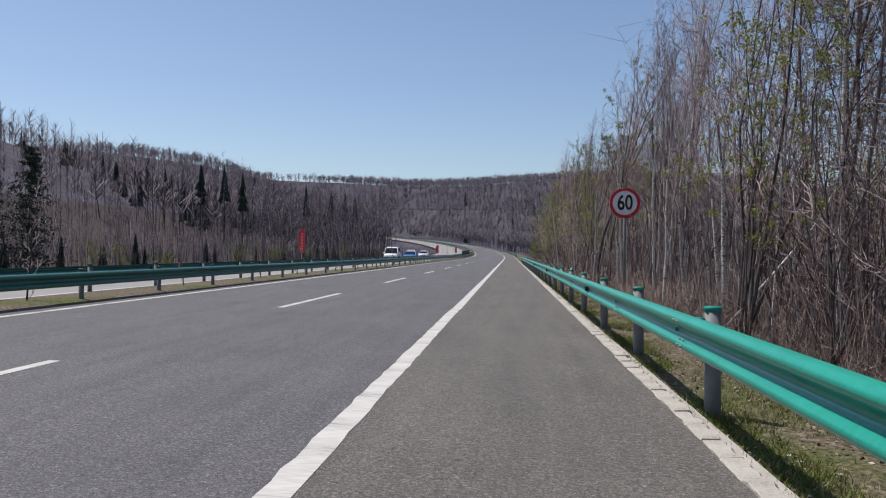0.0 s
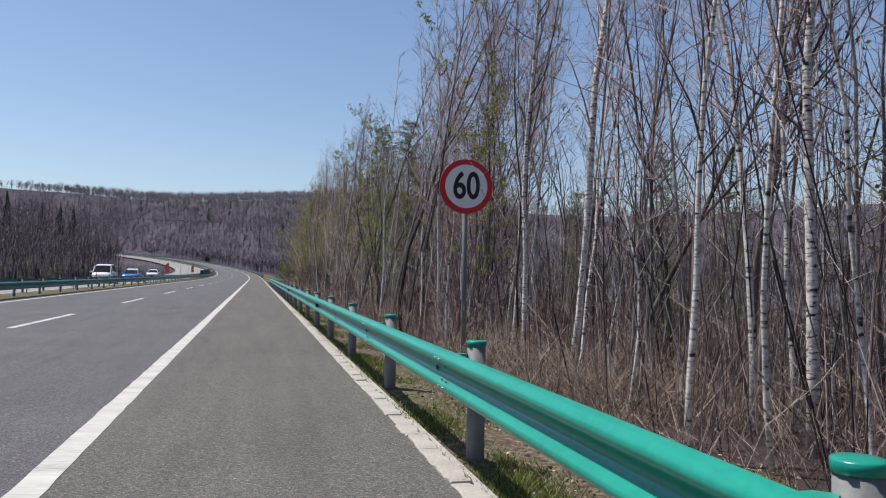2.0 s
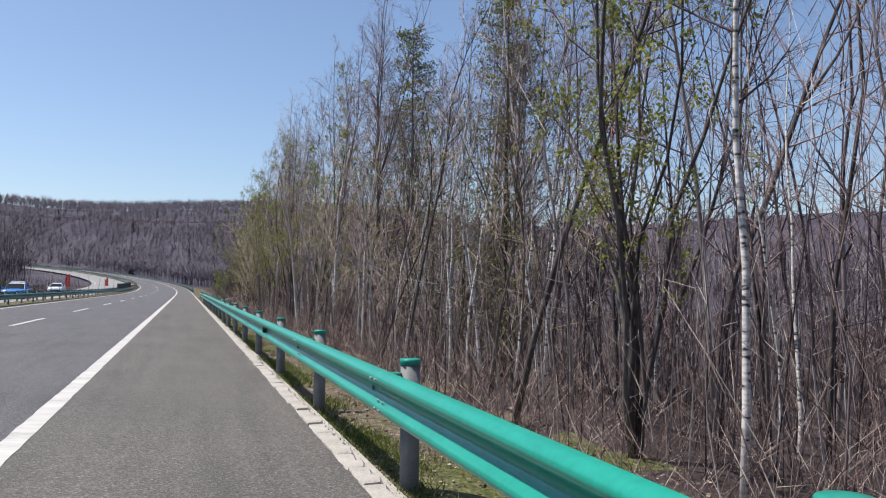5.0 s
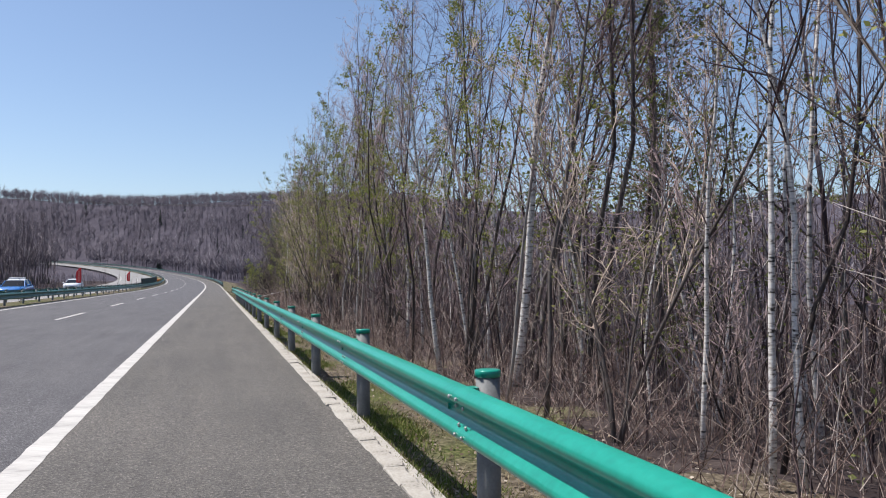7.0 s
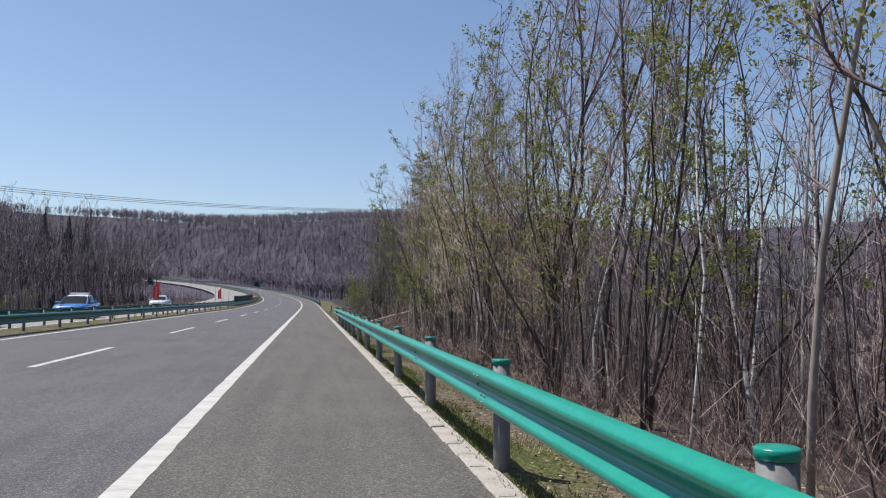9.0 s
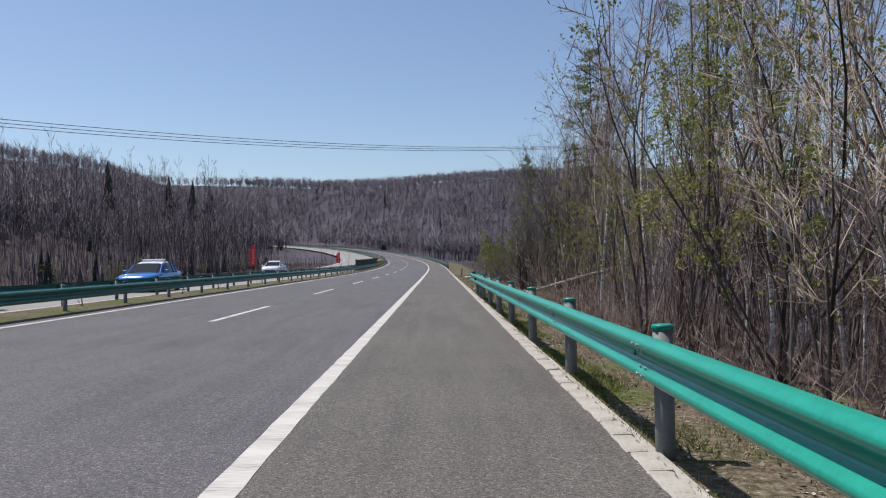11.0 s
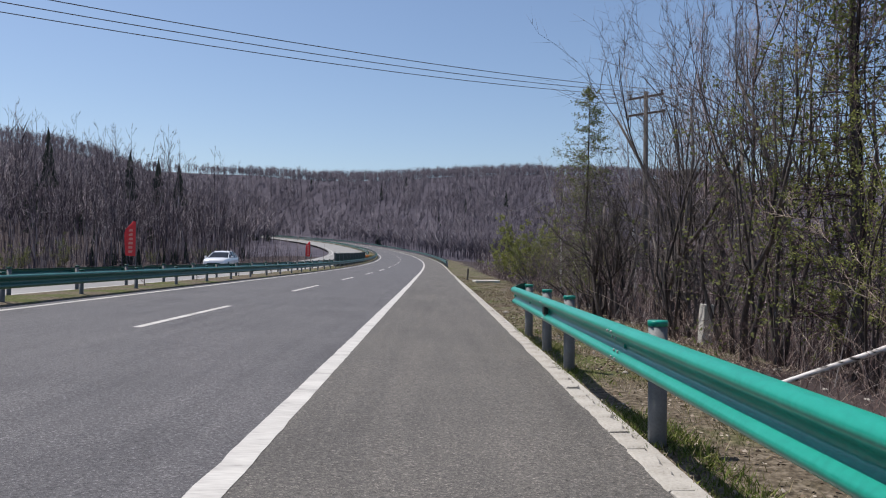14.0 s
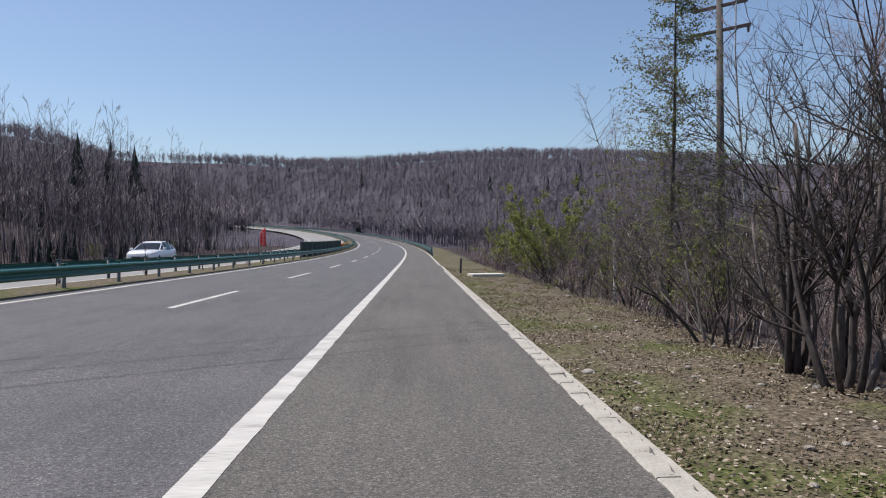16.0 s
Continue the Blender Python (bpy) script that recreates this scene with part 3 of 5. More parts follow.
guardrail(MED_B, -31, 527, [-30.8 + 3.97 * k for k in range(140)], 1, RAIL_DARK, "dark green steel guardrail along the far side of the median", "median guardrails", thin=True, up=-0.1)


# ---- trees ----
def bend(rng, p, d, long, n, r0, r1, up=0.0, wob=0.12, tip=False):
    """Segments of one limb from p along d, curving towards the light."""
    seg, pts = [], [(p, d, r0)]
    for i in range(n):
        d = d + rng.normal(size=3) * wob
        d[2] += up
        d /= np.linalg.norm(d)
        q = p + d * long / n
        ra, rb = r0 + (r1 - r0) * i / n, r0 + (r1 - r0) * (i + 1) / n
        seg.append([*p, ra, *q, -1.0 if tip and i == n - 1 else rb])
        p = q
        pts.append((p, d, rb))
    return seg, pts


def side_way(rng, d, ang):
    """A direction at an angle to d, turned at random round it."""
    a = np.cross(d, rng.normal(size=3))
    a /= np.linalg.norm(a)
    return d * math.cos(ang) + a * math.sin(ang)


def grow(rng, high, r0, limbs=24, first=0.3, spread=0.22, rise=0.7, sub=6, tw=2, lean=0.06, kink=0.05, fine=0.0035, fork=0, spray=0):
    """One bare tree: trunk segments, twig segments and tips."""
    lines, twigs, tips = [], [], []
    d = np.array([rng.normal() * lean, rng.normal() * lean, 1.0])
    d /= np.linalg.norm(d)
    n = 9
    seg, pts = bend(rng, np.array([0, 0, -0.3]), d, high + 0.3, n, r0, r0 * 0.10, 0.02, kink * 1.5)
    lines.append(pts)
    stems = [(pts, high, first)]
    for _ in range(fork):
        i = rng.integers(3, 6)
        p, dd, r = pts[i]
        s2, p2 = bend(rng, p, side_way(rng, dd, 0.35), high * (1 - i / n) * 0.9, 6, r * 0.75, r * 0.12, 0.05, kink)
        lines.append(p2)
        stems.append((p2, high * 0.6, 0.1))
    for pts, hh, f0 in stems:
        m = len(pts) - 1
        for k in range(limbs if hh == high else limbs // 2):
            f = f0 + (1 - f0) * (k + rng.random()) / limbs if hh == high else rng.random()
            t = min(f * m, m - 0.01)
            i = int(t)
            p = pts[i][0] + (pts[i + 1][0] - pts[i][0]) * (t - i)
            long = high * spread * (0.35 + 0.9 * (1 - f)) * rng.uniform(0.6, 1.25)
            br = max(min(pts[i][2] * 0.5, 0.022), 0.006)
            s2, p2 = bend(rng, p, side_way(rng, pts[i][1], rng.uniform(0.45, 0.95)), long, 3, br, fine * 1.6, rise * 0.26, 0.24, True)
            twigs += s2
            for j in range(sub):
                q, dd, r = p2[rng.integers(1, 4)]
                s3, p3 = bend(rng, q - dd * long * rng.uniform(0, 0.3), side_way(rng, dd, rng.uniform(0.4, 1.1)), long * rng.uniform(0.2, 0.5), tw, fine * 1.7, fine * 0.8, 0.15, 0.2, True)
                twigs += s3
                tips.append(p3[-1][0])
                for _ in range(spray):
                    f2 = rng.uniform(0.15, 0.95)
                    o = q + (p3[-1][0] - q) * f2
                    w = side_way(rng, p3[-1][1], rng.uniform(0.3, 0.9)) * long * rng.uniform(0.09, 0.22)
                    twigs.append([*o, fine * 0.75, *(o + w), -1.0])
    return lines, np.array(twigs), np.array(tips)


def grow_clump(rng, high, stems=7, out=0.28, r0=0.03, limbs=9, sub=5, spray=0):
    """Several stems fanning from one root."""
    tr, tw, tp = [], [], []
    for k in range(stems):
        a, b, c = grow(rng, high * rng.uniform(0.65, 1.05), r0 * rng.uniform(0.7, 1.2), limbs, 0.2, 0.2, 0.8, sub, 1, 0.0, 0.085, spray=spray)
        ang, tilt = 2 * math.pi * (k + rng.random() * 0.6) / stems, out * rng.uniform(0.3, 1.2)
        rot = np.array(Euler((0, tilt, ang)).to_matrix())
        tr += [[(rot @ p, rot @ d, r) for p, d, r in line] for line in a]
        b[:, 0:3] = b[:, 0:3] @ rot.T
        b[:, 4:7] = b[:, 4:7] @ rot.T
        tw.append(b)
        tp.append(c @ rot.T)
    return tr, np.concatenate(tw), np.concatenate(tp)


def grow_larch(rng, high, r0=0.09, whorls=34):
    """A straight stem with level branches, thinner to the top."""
    _, pts = bend(rng, np.array([0, 0, -0.3]), np.array([0.01, 0, 1.0]), high + 0.3, 8, r0, 0.008, 0.02, 0.01)
    twigs, tips = [], []
    for k in range(whorls):
        f = 0.10 + 0.88 * k / whorls
        for _ in range(rng.integers(3, 6)):
            i = min(int(f * 8), 7)
            p = pts[i][0] + (pts[i + 1][0] - pts[i][0]) * (f * 8 - i)
            ang = rng.uniform(0, 2 * math.pi)
            long = high * 0.29 * (1.02 - f) ** 0.8 * rng.uniform(0.55, 1.15) + 0.12
            dd = np.array([math.cos(ang), math.sin(ang), rng.uniform(-0.25, 0.3)])
            s2, p2 = bend(rng, p, dd / np.linalg.norm(dd), long, 4, 0.010, 0.004, 0.05, 0.07, True)
            twigs += s2
            for j in range(1, 5):
                for _ in range(3):
                    q = p2[j][0] - (p2[j][0] - p2[j - 1][0]) * rng.random()
                    s3, p3 = bend(rng, q, side_way(rng, p2[j][1], 0.8), long * 0.22, 1, 0.004, 0.0025, 0, 0.2, True)
                    twigs += s3
                    for g in (0.2, 0.5, 0.8, 1.0):
                        tips.append(q + (p3[-1][0] - q) * g)
    return [pts], np.array(twigs), np.array(tips)


def grow_shrub(rng, high, stems=4, out=0.5, r0=0.05, fine=0.004, fork=(0.35, 0.95)):
    """Thick crooked stems from one root, forking again and again."""
    lines, twigs, tips = [], [], []

    def limb(p, d, long, r, level):
        _, pts = bend(rng, p, d, long, 5 - min(level, 2), r, r * 0.42, 0.07, 0.17)
        if level == 0:
            lines.append(pts)
        else:
            twigs.extend([*a[0], a[2], *b[0], b[2]] for a, b in zip(pts, pts[1:]))
        if level == 3:
            tips.extend(q for q, _, _ in pts[1:])
            for _ in range(4):
                q, dd, rr = pts[rng.integers(0, len(pts))]
                s3, p3 = bend(rng, q, side_way(rng, dd, rng.uniform(0.5, 1.1)), long * rng.uniform(0.4, 0.8), 1, fine, fine * 0.6, 0.1, 0.2, True)
                twigs.extend(s3)
                tips.append(p3[-1][0])
            return
        for _ in range((5, 3, 3)[level]):
            i = rng.integers(1 if level else 2, len(pts))
            q, dd, rr = pts[i]
            limb(q, side_way(rng, dd, rng.uniform(*fork)), long * rng.uniform(0.38, 0.62), max(rr * rng.uniform(0.45, 0.7), fine * 1.2), level + 1)

    for k in range(stems):
        a, tilt = 2 * math.pi * (k + rng.random() * 0.7) / stems, out * rng.uniform(0.3, 1.1)
        d = np.array([math.sin(tilt) * math.cos(a), math.sin(tilt) * math.sin(a), math.cos(tilt)])
        limb(np.array([0.08 * math.cos(a), 0.08 * math.sin(a), -0.25]), d, high * rng.uniform(0.55, 0.8), r0 * rng.uniform(0.7, 1.15), 0)
    return lines, np.array(twigs), np.array(tips)


def line_segs(lines):
    """Lines of points as bar segments."""
    return np.array([[*a[0], a[2], *b[0], b[2]] for line in lines for a, b in zip(line, line[1:])])


TR = np.random.default_rng(11)


def tree_kit(grown, name, bark, label, leaf=None, leaves=0, size=0.02, twig=None):
    """Meshes for one shape of tree: trunk, twigs, leaves."""
    tr, tw, tp = grown
    kit = {"stems": [Shape().tube([p for p, _, _ in line], [r for _, _, r in line], 7).mesh("trunk", True) for line in tr], "crown": bars("crown", tw, 3), "label": label, "name": name, "points": np.concatenate([np.array([p for line in tr for p, _, _ in line]), tw[::5, 4:7]])}
    kit["stem_names"] = ["stem"] * len(tr) if len(tr) > 3 else ["trunk"] + ["limb"] * (len(tr) - 1)
    for me in kit["stems"]:
        me.materials.append(bark)
    kit["crown"].materials.append(twig or TWIG)
    if leaf:
        pick = tp[TR.integers(0, len(tp), leaves)] + TR.normal(size=(leaves, 3)) * max(0.045, size)
        kit["foliage"] = flakes("foliage", pick, TR.uniform(0.6, 1.2, leaves) * size, TR)
        kit["foliage"].materials.append(leaf)
    return kit


DARK = [tree_kit(grow(TR, h, r, n, f, sp, 0.6, 8, 1, 0.05, 0.06, 0.0030, fk, 5), "bare_tree", BARK, "slender bare tree with dark grey-brown bark")
        for h, r, n, f, sp, fk in ((11.5, 0.046, 28, 0.28, 0.17, 1), (10, 0.038, 26, 0.25, 0.19, 0), (12.5, 0.052, 30, 0.35, 0.16, 2), (9, 0.032, 24, 0.2, 0.2, 1), (8, 0.028, 22, 0.2, 0.22, 0), (11, 0.042, 26, 0.4, 0.18, 1))]
PALE = [tree_kit(grow(TR, h, r, n, f, sp, 0.6, 6, 1, 0.05, 0.04, 0.0030, 0, 5), "pale_tree", PALE_BARK, "slender bare tree with pale grey bark")
        for h, r, n, f, sp in ((10.5, 0.039, 24, 0.3, 0.15), (9, 0.032, 22, 0.26, 0.16), (8, 0.028, 20, 0.26, 0.17))]
BIRCHES = [tree_kit(grow(TR, h, r, n, f, sp, 0.7, 7, 1, 0.035, 0.03, 0.0030, fk, 6), "birch", BIRCH, "bare white-barked birch with fine brown twigs")
           for h, r, n, f, sp, fk in ((11.5, 0.090, 26, 0.34, 0.17, 1), (10, 0.048, 22, 0.35, 0.17, 0), (12, 0.062, 26, 0.42, 0.15, 0))]
WILLOW = [tree_kit(grow_clump(TR, h, st, o, 0.028), "willow", BARK, "many-stemmed willow in fresh yellow-green leaf", SPRING, lv, 0.016)
          for h, st, o, lv in ((7.5, 7, 0.22, 7500), (6, 8, 0.3, 7000), (9, 6, 0.18, 8000))]
THICKET = [tree_kit(grow_clump(TR, h, st, o, 0.014, 11, 6), "bush", BARK, "leafless many-stemmed bush with brown twigs") for h, st, o in ((3.6, 9, 0.4), (4.5, 8, 0.32), (2.6, 10, 0.5))]
GREENBUSH = [tree_kit(grow_clump(TR, h, st, o, 0.016, 7, 5), "bush", BARK, "many-stemmed bush coming into green leaf", LARCH_GREEN, 2200, 0.024) for h, st, o in ((3.4, 11, 0.42), (2.4, 10, 0.45))]
LARCHES = [tree_kit(grow_larch(TR, h, r, w), "larch", BARK, "young larch with level branches and sparse new needles", LARCH_GREEN, lv, 0.021) for h, r, w, lv in ((9.6, 0.085, 54, 15000), (10.5, 0.075, 42, 7000))]


YOUNG = [tree_kit(grow_clump(TR, h, st, o, 0.024, 13, 6, 3), "young_tree", BARK, "young many-stemmed tree with light brown twigs in bud", SPRING, lv, 0.016, BROWN_TWIG) for h, st, o, lv in ((6.4, 4, 0.2, 800), (5.4, 5, 0.26, 1500), (7.2, 3, 0.16, 400))]
SPRUCE = tree_kit(grow_larch(TR, 13, 0.16, 44), "spruce", BARK, "tall dark green spruce at the edge of the wood", NEEDLES, 8000, 0.07)
SHRUB = [tree_kit(grow_shrub(TR, h, st, o, r), "bare_tree", BARK, "crooked bare tree forking into many dark limbs", twig=BARK) for h, st, o, r in ((4.6, 4, 0.32, 0.06), (3.6, 5, 0.42, 0.045), (5.4, 3, 0.26, 0.07), (2.6, 5, 0.5, 0.03))]
UPRIGHT = [tree_kit(grow_shrub(TR, h, st, 0.10, r, fork=(0.2, 0.5)), "bare_tree", BARK, "dark bare tree with upright forking stems", twig=BARK) for h, st, r in ((7.4, 3, 0.06), (6.4, 4, 0.05))]
FANBUSH = tree_kit(grow_clump(TR, 3.5, 26, 0.55, 0.02, 6, 4), "bush", BARK, "broad fan-shaped willow bush in fresh green leaf", SPRING, 8500, 0.028)
BUDDING = [tree_kit(grow(TR, h, r, 24, 0.3, 0.18, 0.6, 7, 2, 0.05, 0.05, 0.004, 1), "bare_tree", BARK, "slender dark-barked tree with its first pale green leaves", SPRING, 1300, 0.010) for h, r in ((10.5, 0.055), (9, 0.05))]

YR = np.random.default_rng(12)
WHIPS = [tree_kit(grow(YR, h, r, 16, 0.35, 0.13, 0.7, 5, 1, 0.07, 0.05, 0.0028, 0, 3), "young_birch", BIRCH, "thin young birch with a white stem and brown twigs") for h, r in ((7.5, 0.030), (6.4, 0.024), (8.5, 0.034), (5.2, 0.020))]


def crown_limit(x, y):
    """How high branches reach, lower towards the road and in the young stretch."""
    if 96 < y < 112:
        return 2.0 + 8.0 * np.clip(x - 4.6, 0, None)
    rise = 1.85 if y < 43 else 1.15 if y < 54 else 1.7 if y < 74 else 2.0
    return 1.2 + rise * (x - 1.2)


def fit_crown(kit, x, y, turn, size):
    """Turns and, where need be, shrinks a tree until it keeps within the wood's outline."""
    best, slack = None, 0.05 if kit in UPRIGHT or kit in SHRUB else 0.012
    for k in range(1 if kit in BIRCHES else 12):
        a = math.radians(turn + 30 * k)
        px = kit["points"][:, 0] * math.cos(a) - kit["points"][:, 1] * math.sin(a)
        sz = size
        for _ in range(14):
            if np.mean(kit["points"][:, 2] * sz > crown_limit(x + px * sz, y)) < slack:
                break
            sz *= 0.94
        if best is None or sz > best[1] + 0.01:
            best = (turn + 30 * k, sz)
        if sz == size:
            break
    return best


def plant(kit, x, y, turn=0.0, size=1.0, label="", group="", lean=(0, 0)):
    if 0 < x < 12 and y < 112:
        turn, size = fit_crown(kit, x, y, turn, size)
    z = float(terrain(np.array([x]), np.array([y]))[0])
    t = thing(kit["name"], pose(x, y, z, lean[0], lean[1], turn) @ Matrix.Scale(size, 4), label or kit["label"], "bush" if kit["name"] == "bush" else "tree", group)
    for me, nm in zip(kit["stems"], kit["stem_names"]):
        part(nm, me, None, t)
    for key in ("crown", "foliage"):
        if key in kit:
            part(key, kit[key], None, t)
    return t


# ---- woods on the right ----
WR = np.random.default_rng(21)


def woods_edge(y):
    """How near the trees come to the road on the right, along it."""
    return 4.7 if y < 95 else 4.7 + 1.2 * min(1.0, (y - 95) / 6.0)


placed = [(5.0, 26.3, 1.2), (4.9, 24.5, 1.1)]


def free(x, y, gap):
    for a, b, g in placed:
        if (a - x) ** 2 + (b - y) ** 2 < max(gap, g) ** 2:
            return False
    placed.append((x, y, gap))
    return True


def pick_kit(y, depth):
    u = WR.random()
    if depth < 6.6 and 0.45 < u < 0.55:
        u = 0.2
    if 33 < y < 100 and depth < 7.5 and WR.random() < 0.45:
        return YOUNG[WR.integers(len(YOUNG))]
    if u < 0.38:
        return DARK[WR.integers(len(DARK))]
    if u < 0.50:
        return BUDDING[WR.integers(len(BUDDING))]
    if u < 0.78:
        return PALE[WR.integers(len(PALE))]
    if u < 0.87:
        return BIRCHES[WR.integers(len(BIRCHES))]
    if u < 0.90:
        return WILLOW[WR.integers(len(WILLOW))]
    return THICKET[WR.integers(len(THICKET))]


SPECIAL = [
    # kit, x, y, size, turn
    (BIRCHES[0], 6.55, 26.0, 1.0, 20), (BIRCHES[2], 5.8, 26.3, 1.0, 80), (BIRCHES[1], 6.2, 28.1, 0.9, 140), (PALE[2], 6.9, 24.6, 1.0, 90), (BIRCHES[1], 7.3, 21.2, 0.9, 300), (BIRCHES[2], 7.0, 15.0, 1.0, 210),
    (BIRCHES[1], 6.4, 20.7, 0.9, 10), (BIRCHES[2], 5.5, 31.5, 0.85, 60), (PALE[0], 5.9, 34.9, 1.0, 0),
    (BIRCHES[2], 5.2, 51.0, 1.2, 200), (BIRCHES[2], 5.4, 50.9, 1.2, 300), (BIRCHES[1], 5.3, 52.0, 1.0, 120), (BIRCHES[1], 5.8, 63.2, 1.0, 40), (WHIPS[2], 5.5, 63.5, 1.0, 140), (PALE[0], 7.1, 63.7, 1.0, 10), (PALE[0], 5.6, 93.8, 1.0, 60), (DARK[5], 6.4, 95.4, 0.8, 15), (WILLOW[2], 5.1, 68.5, 0.9, 5), (WILLOW[0], 5.3, 72.5, 1.0, 75), (WILLOW[0], 5.2, 77.0, 1.0, 165), (WILLOW[2], 5.0, 84.0, 0.9, 205), (LARCHES[0], 8.1, 57.2, 1.1, 50), (LARCHES[0], 8.1, 49.6, 1.1, 150),
    (BIRCHES[1], 6.2, 59.9, 0.95, 33), (PALE[1], 6.0, 70.2, 1.0, 33), (BIRCHES[2], 6.3, 93.7, 1.0, 133),
    (WILLOW[2], 5.0, 57.5, 1.0, 40), (WILLOW[0], 5.2, 63.8, 1.05, 200), (WILLOW[0], 5.3, 39.7, 1.0, 100), (WILLOW[1], 5.2, 81.4, 1.0, 10), (WILLOW[2], 5.6, 86.6, 0.9, 250), (WILLOW[0], 7.2, 95.8, 0.9, 15),
    (LARCHES[1], 9.0, 19.5, 1.0, 0), (LARCHES[1], 8.2, 15, 0.95, 70), (LARCHES[0], 7.5, 102.8, 1.05, 200), (LARCHES[1], 11.0, 31.0, 0.55, 20), (LARCHES[1], 12.4, 33.2, 0.55, 140), (LARCHES[0], 10.2, 34.6, 0.5, 240), (LARCHES[1], 11.4, 28.4, 0.5, 80),
    (DARK[5], 6.6, 65.8, 1.0, 0), (DARK[1], 6.9, 73.6, 0.95, 60), (DARK[3], 6.6, 81.4, 0.9, 200), (DARK[1], 7.4, 43.6, 1.0, 10), (DARK[0], 7.6, 36.5, 1.0, 300),
    
    (DARK[4], 6.6, 103.9, 0.8, 30), (SHRUB[1], 6.3, 104.6, 0.9, 100), (SHRUB[0], 6.5, 107.6, 0.85, 30), (DARK[3], 7.4, 106.8, 0.75, 230), (SHRUB[2], 5.92, 111.6, 0.75, 300), (SHRUB[0], 6.0, 112.6, 0.72, 10), (SHRUB[3], 5.9, 114.3, 0.9, 120),
    (SHRUB[1], 6.9, 109.6, 0.9, 45), (SHRUB[0], 7.6, 113.3, 0.8, 190), (SHRUB[3], 6.3, 117.7, 0.95, 60), (SHRUB[1], 6.6, 122.6, 0.75, 300), (SHRUB[3], 6.0, 125.3, 0.8, 20), (SHRUB[3], 6.2, 128.9, 0.8, 220), (SHRUB[0], 8.4, 119.8, 0.75, 80), (SHRUB[3], 6.3, 138, 0.9, 10),
    (LARCHES[0], 6.5, 119.4, 0.83, 0), (LARCHES[1], 12.5, 121.7, 0.6, 90), (BIRCHES[1], 8.69, 120.6, 0.95, 70), (DARK[1], 9.6, 117.4, 0.75, 10), (DARK[3], 8.4, 114.8, 0.85, 40), (DARK[4], 10.6, 123.7, 0.9, 70), (DARK[0], 11.0, 118.5, 0.7, 70), (PALE[1], 9.9, 113.8, 0.75, 200), (DARK[3], 12.4, 115.4, 0.85, 250), (DARK[5], 13.0, 120.6, 0.7, 20), (SHRUB[2], 7.8, 111.5, 1.15, 30), (LARCHES[1], 9.4, 109.6, 0.7, 30), (BIRCHES[0], 6.4, 123.4, 0.5, 170), (PALE[2], 6.5, 121.5, 0.62, 20),
    (FANBUSH, 6.4, 134.1, 1.2, 0), (FANBUSH, 7.9, 145.8, 1.05, 70), (FANBUSH, 6.9, 154.9, 0.9, 170), (GREENBUSH[0], 6.25, 116.4, 0.95, 50), (GREENBUSH[0], 7.0, 126.9, 0.9, 120), (WILLOW[1], 6.6, 100.8, 0.7, 140), (WILLOW[1], 5.7, 91.4, 0.75, 240),
    (DARK[2], 7.6, 102.9, 0.85, 10), (DARK[0], 8.8, 106, 0.85, 60), (DARK[5], 7.0, 105.5, 0.8, 130), (UPRIGHT[0], 8.2, 104.6, 0.9, 0), (UPRIGHT[1], 7.6, 109.2, 0.9, 70), (DARK[1], 7.9, 108.8, 0.85, 220), (DARK[2], 9.6, 112, 0.7, 300), (PALE[0], 8.3, 110.1, 0.8, 75),
    (DARK[2], 7.2, 5.7, 1.05, 20), (DARK[0], 8.0, 7.8, 1.1, 80), (DARK[2], 6.6, 9.4, 1.0, 140), (BIRCHES[0], 7.4, 10.9, 1.05, 200), (DARK[5], 8.4, 12.2, 1.1, 260), (DARK[0], 6.8, 13.8, 1.05, 320), (BIRCHES[2], 8.8, 15.4, 1.0, 15), (DARK[2], 7.6, 16.7, 1.05, 75), (DARK[5], 9.4, 9.9, 1.15, 135), (DARK[0], 10.0, 13, 1.15, 195), (DARK[2], 9.2, 6.2, 1.1, 255), (DARK[0], 7.0, 18.7, 1.0, 315),
    (THICKET[1], 5.9, 110.5, 0.7, 160), (THICKET[0], 6.0, 127.1, 0.7, 20),
    (UPRIGHT[0], 6.2, 108.1, 0.95, 60), (UPRIGHT[1], 5.9, 106.5, 0.95, 200), (UPRIGHT[0], 6.0, 103.2, 1.0, 310), (UPRIGHT[1], 6.4, 103.0, 1.05, 20), (SHRUB[1], 5.5, 110.6, 1.0, 140), (SHRUB[0], 5.45, 111.7, 0.9, 250), (SHRUB[3], 5.56, 114.3, 1.0, 30),
]
for kit, x, y, size, turn in SPECIAL:
    placed.append((x, y, 0.5))
    plant(kit, x, y, turn, size, group="roadside trees")

count = 0
while count < 225:
    y = WR.uniform(-2.6, 104)
    x = woods_edge(y) + 7.5 * WR.random() ** 1.25
    if (y < 97 or x > 7.2) and free(x, y, 0.55):
        kit = pick_kit(y, x)
        plant(kit, x, y, WR.uniform(0, 360), WR.uniform(0.8, 1.2), group="roadside trees", lean=(WR.normal() * 2.5, WR.normal() * 1.5))
        count += 1
count = 0
while count < 95:
    y = YR.uniform(4, 97)
    x = woods_edge(y) + 0.25 + 4.2 * YR.random() ** 1.2
    if free(x, y, 0.3):
        plant(WHIPS[YR.integers(4)], x, y, YR.uniform(0, 360), YR.uniform(0.8, 1.15), group="roadside trees", lean=(YR.normal() * 3, YR.normal() * 2))
        count += 1
count = 0
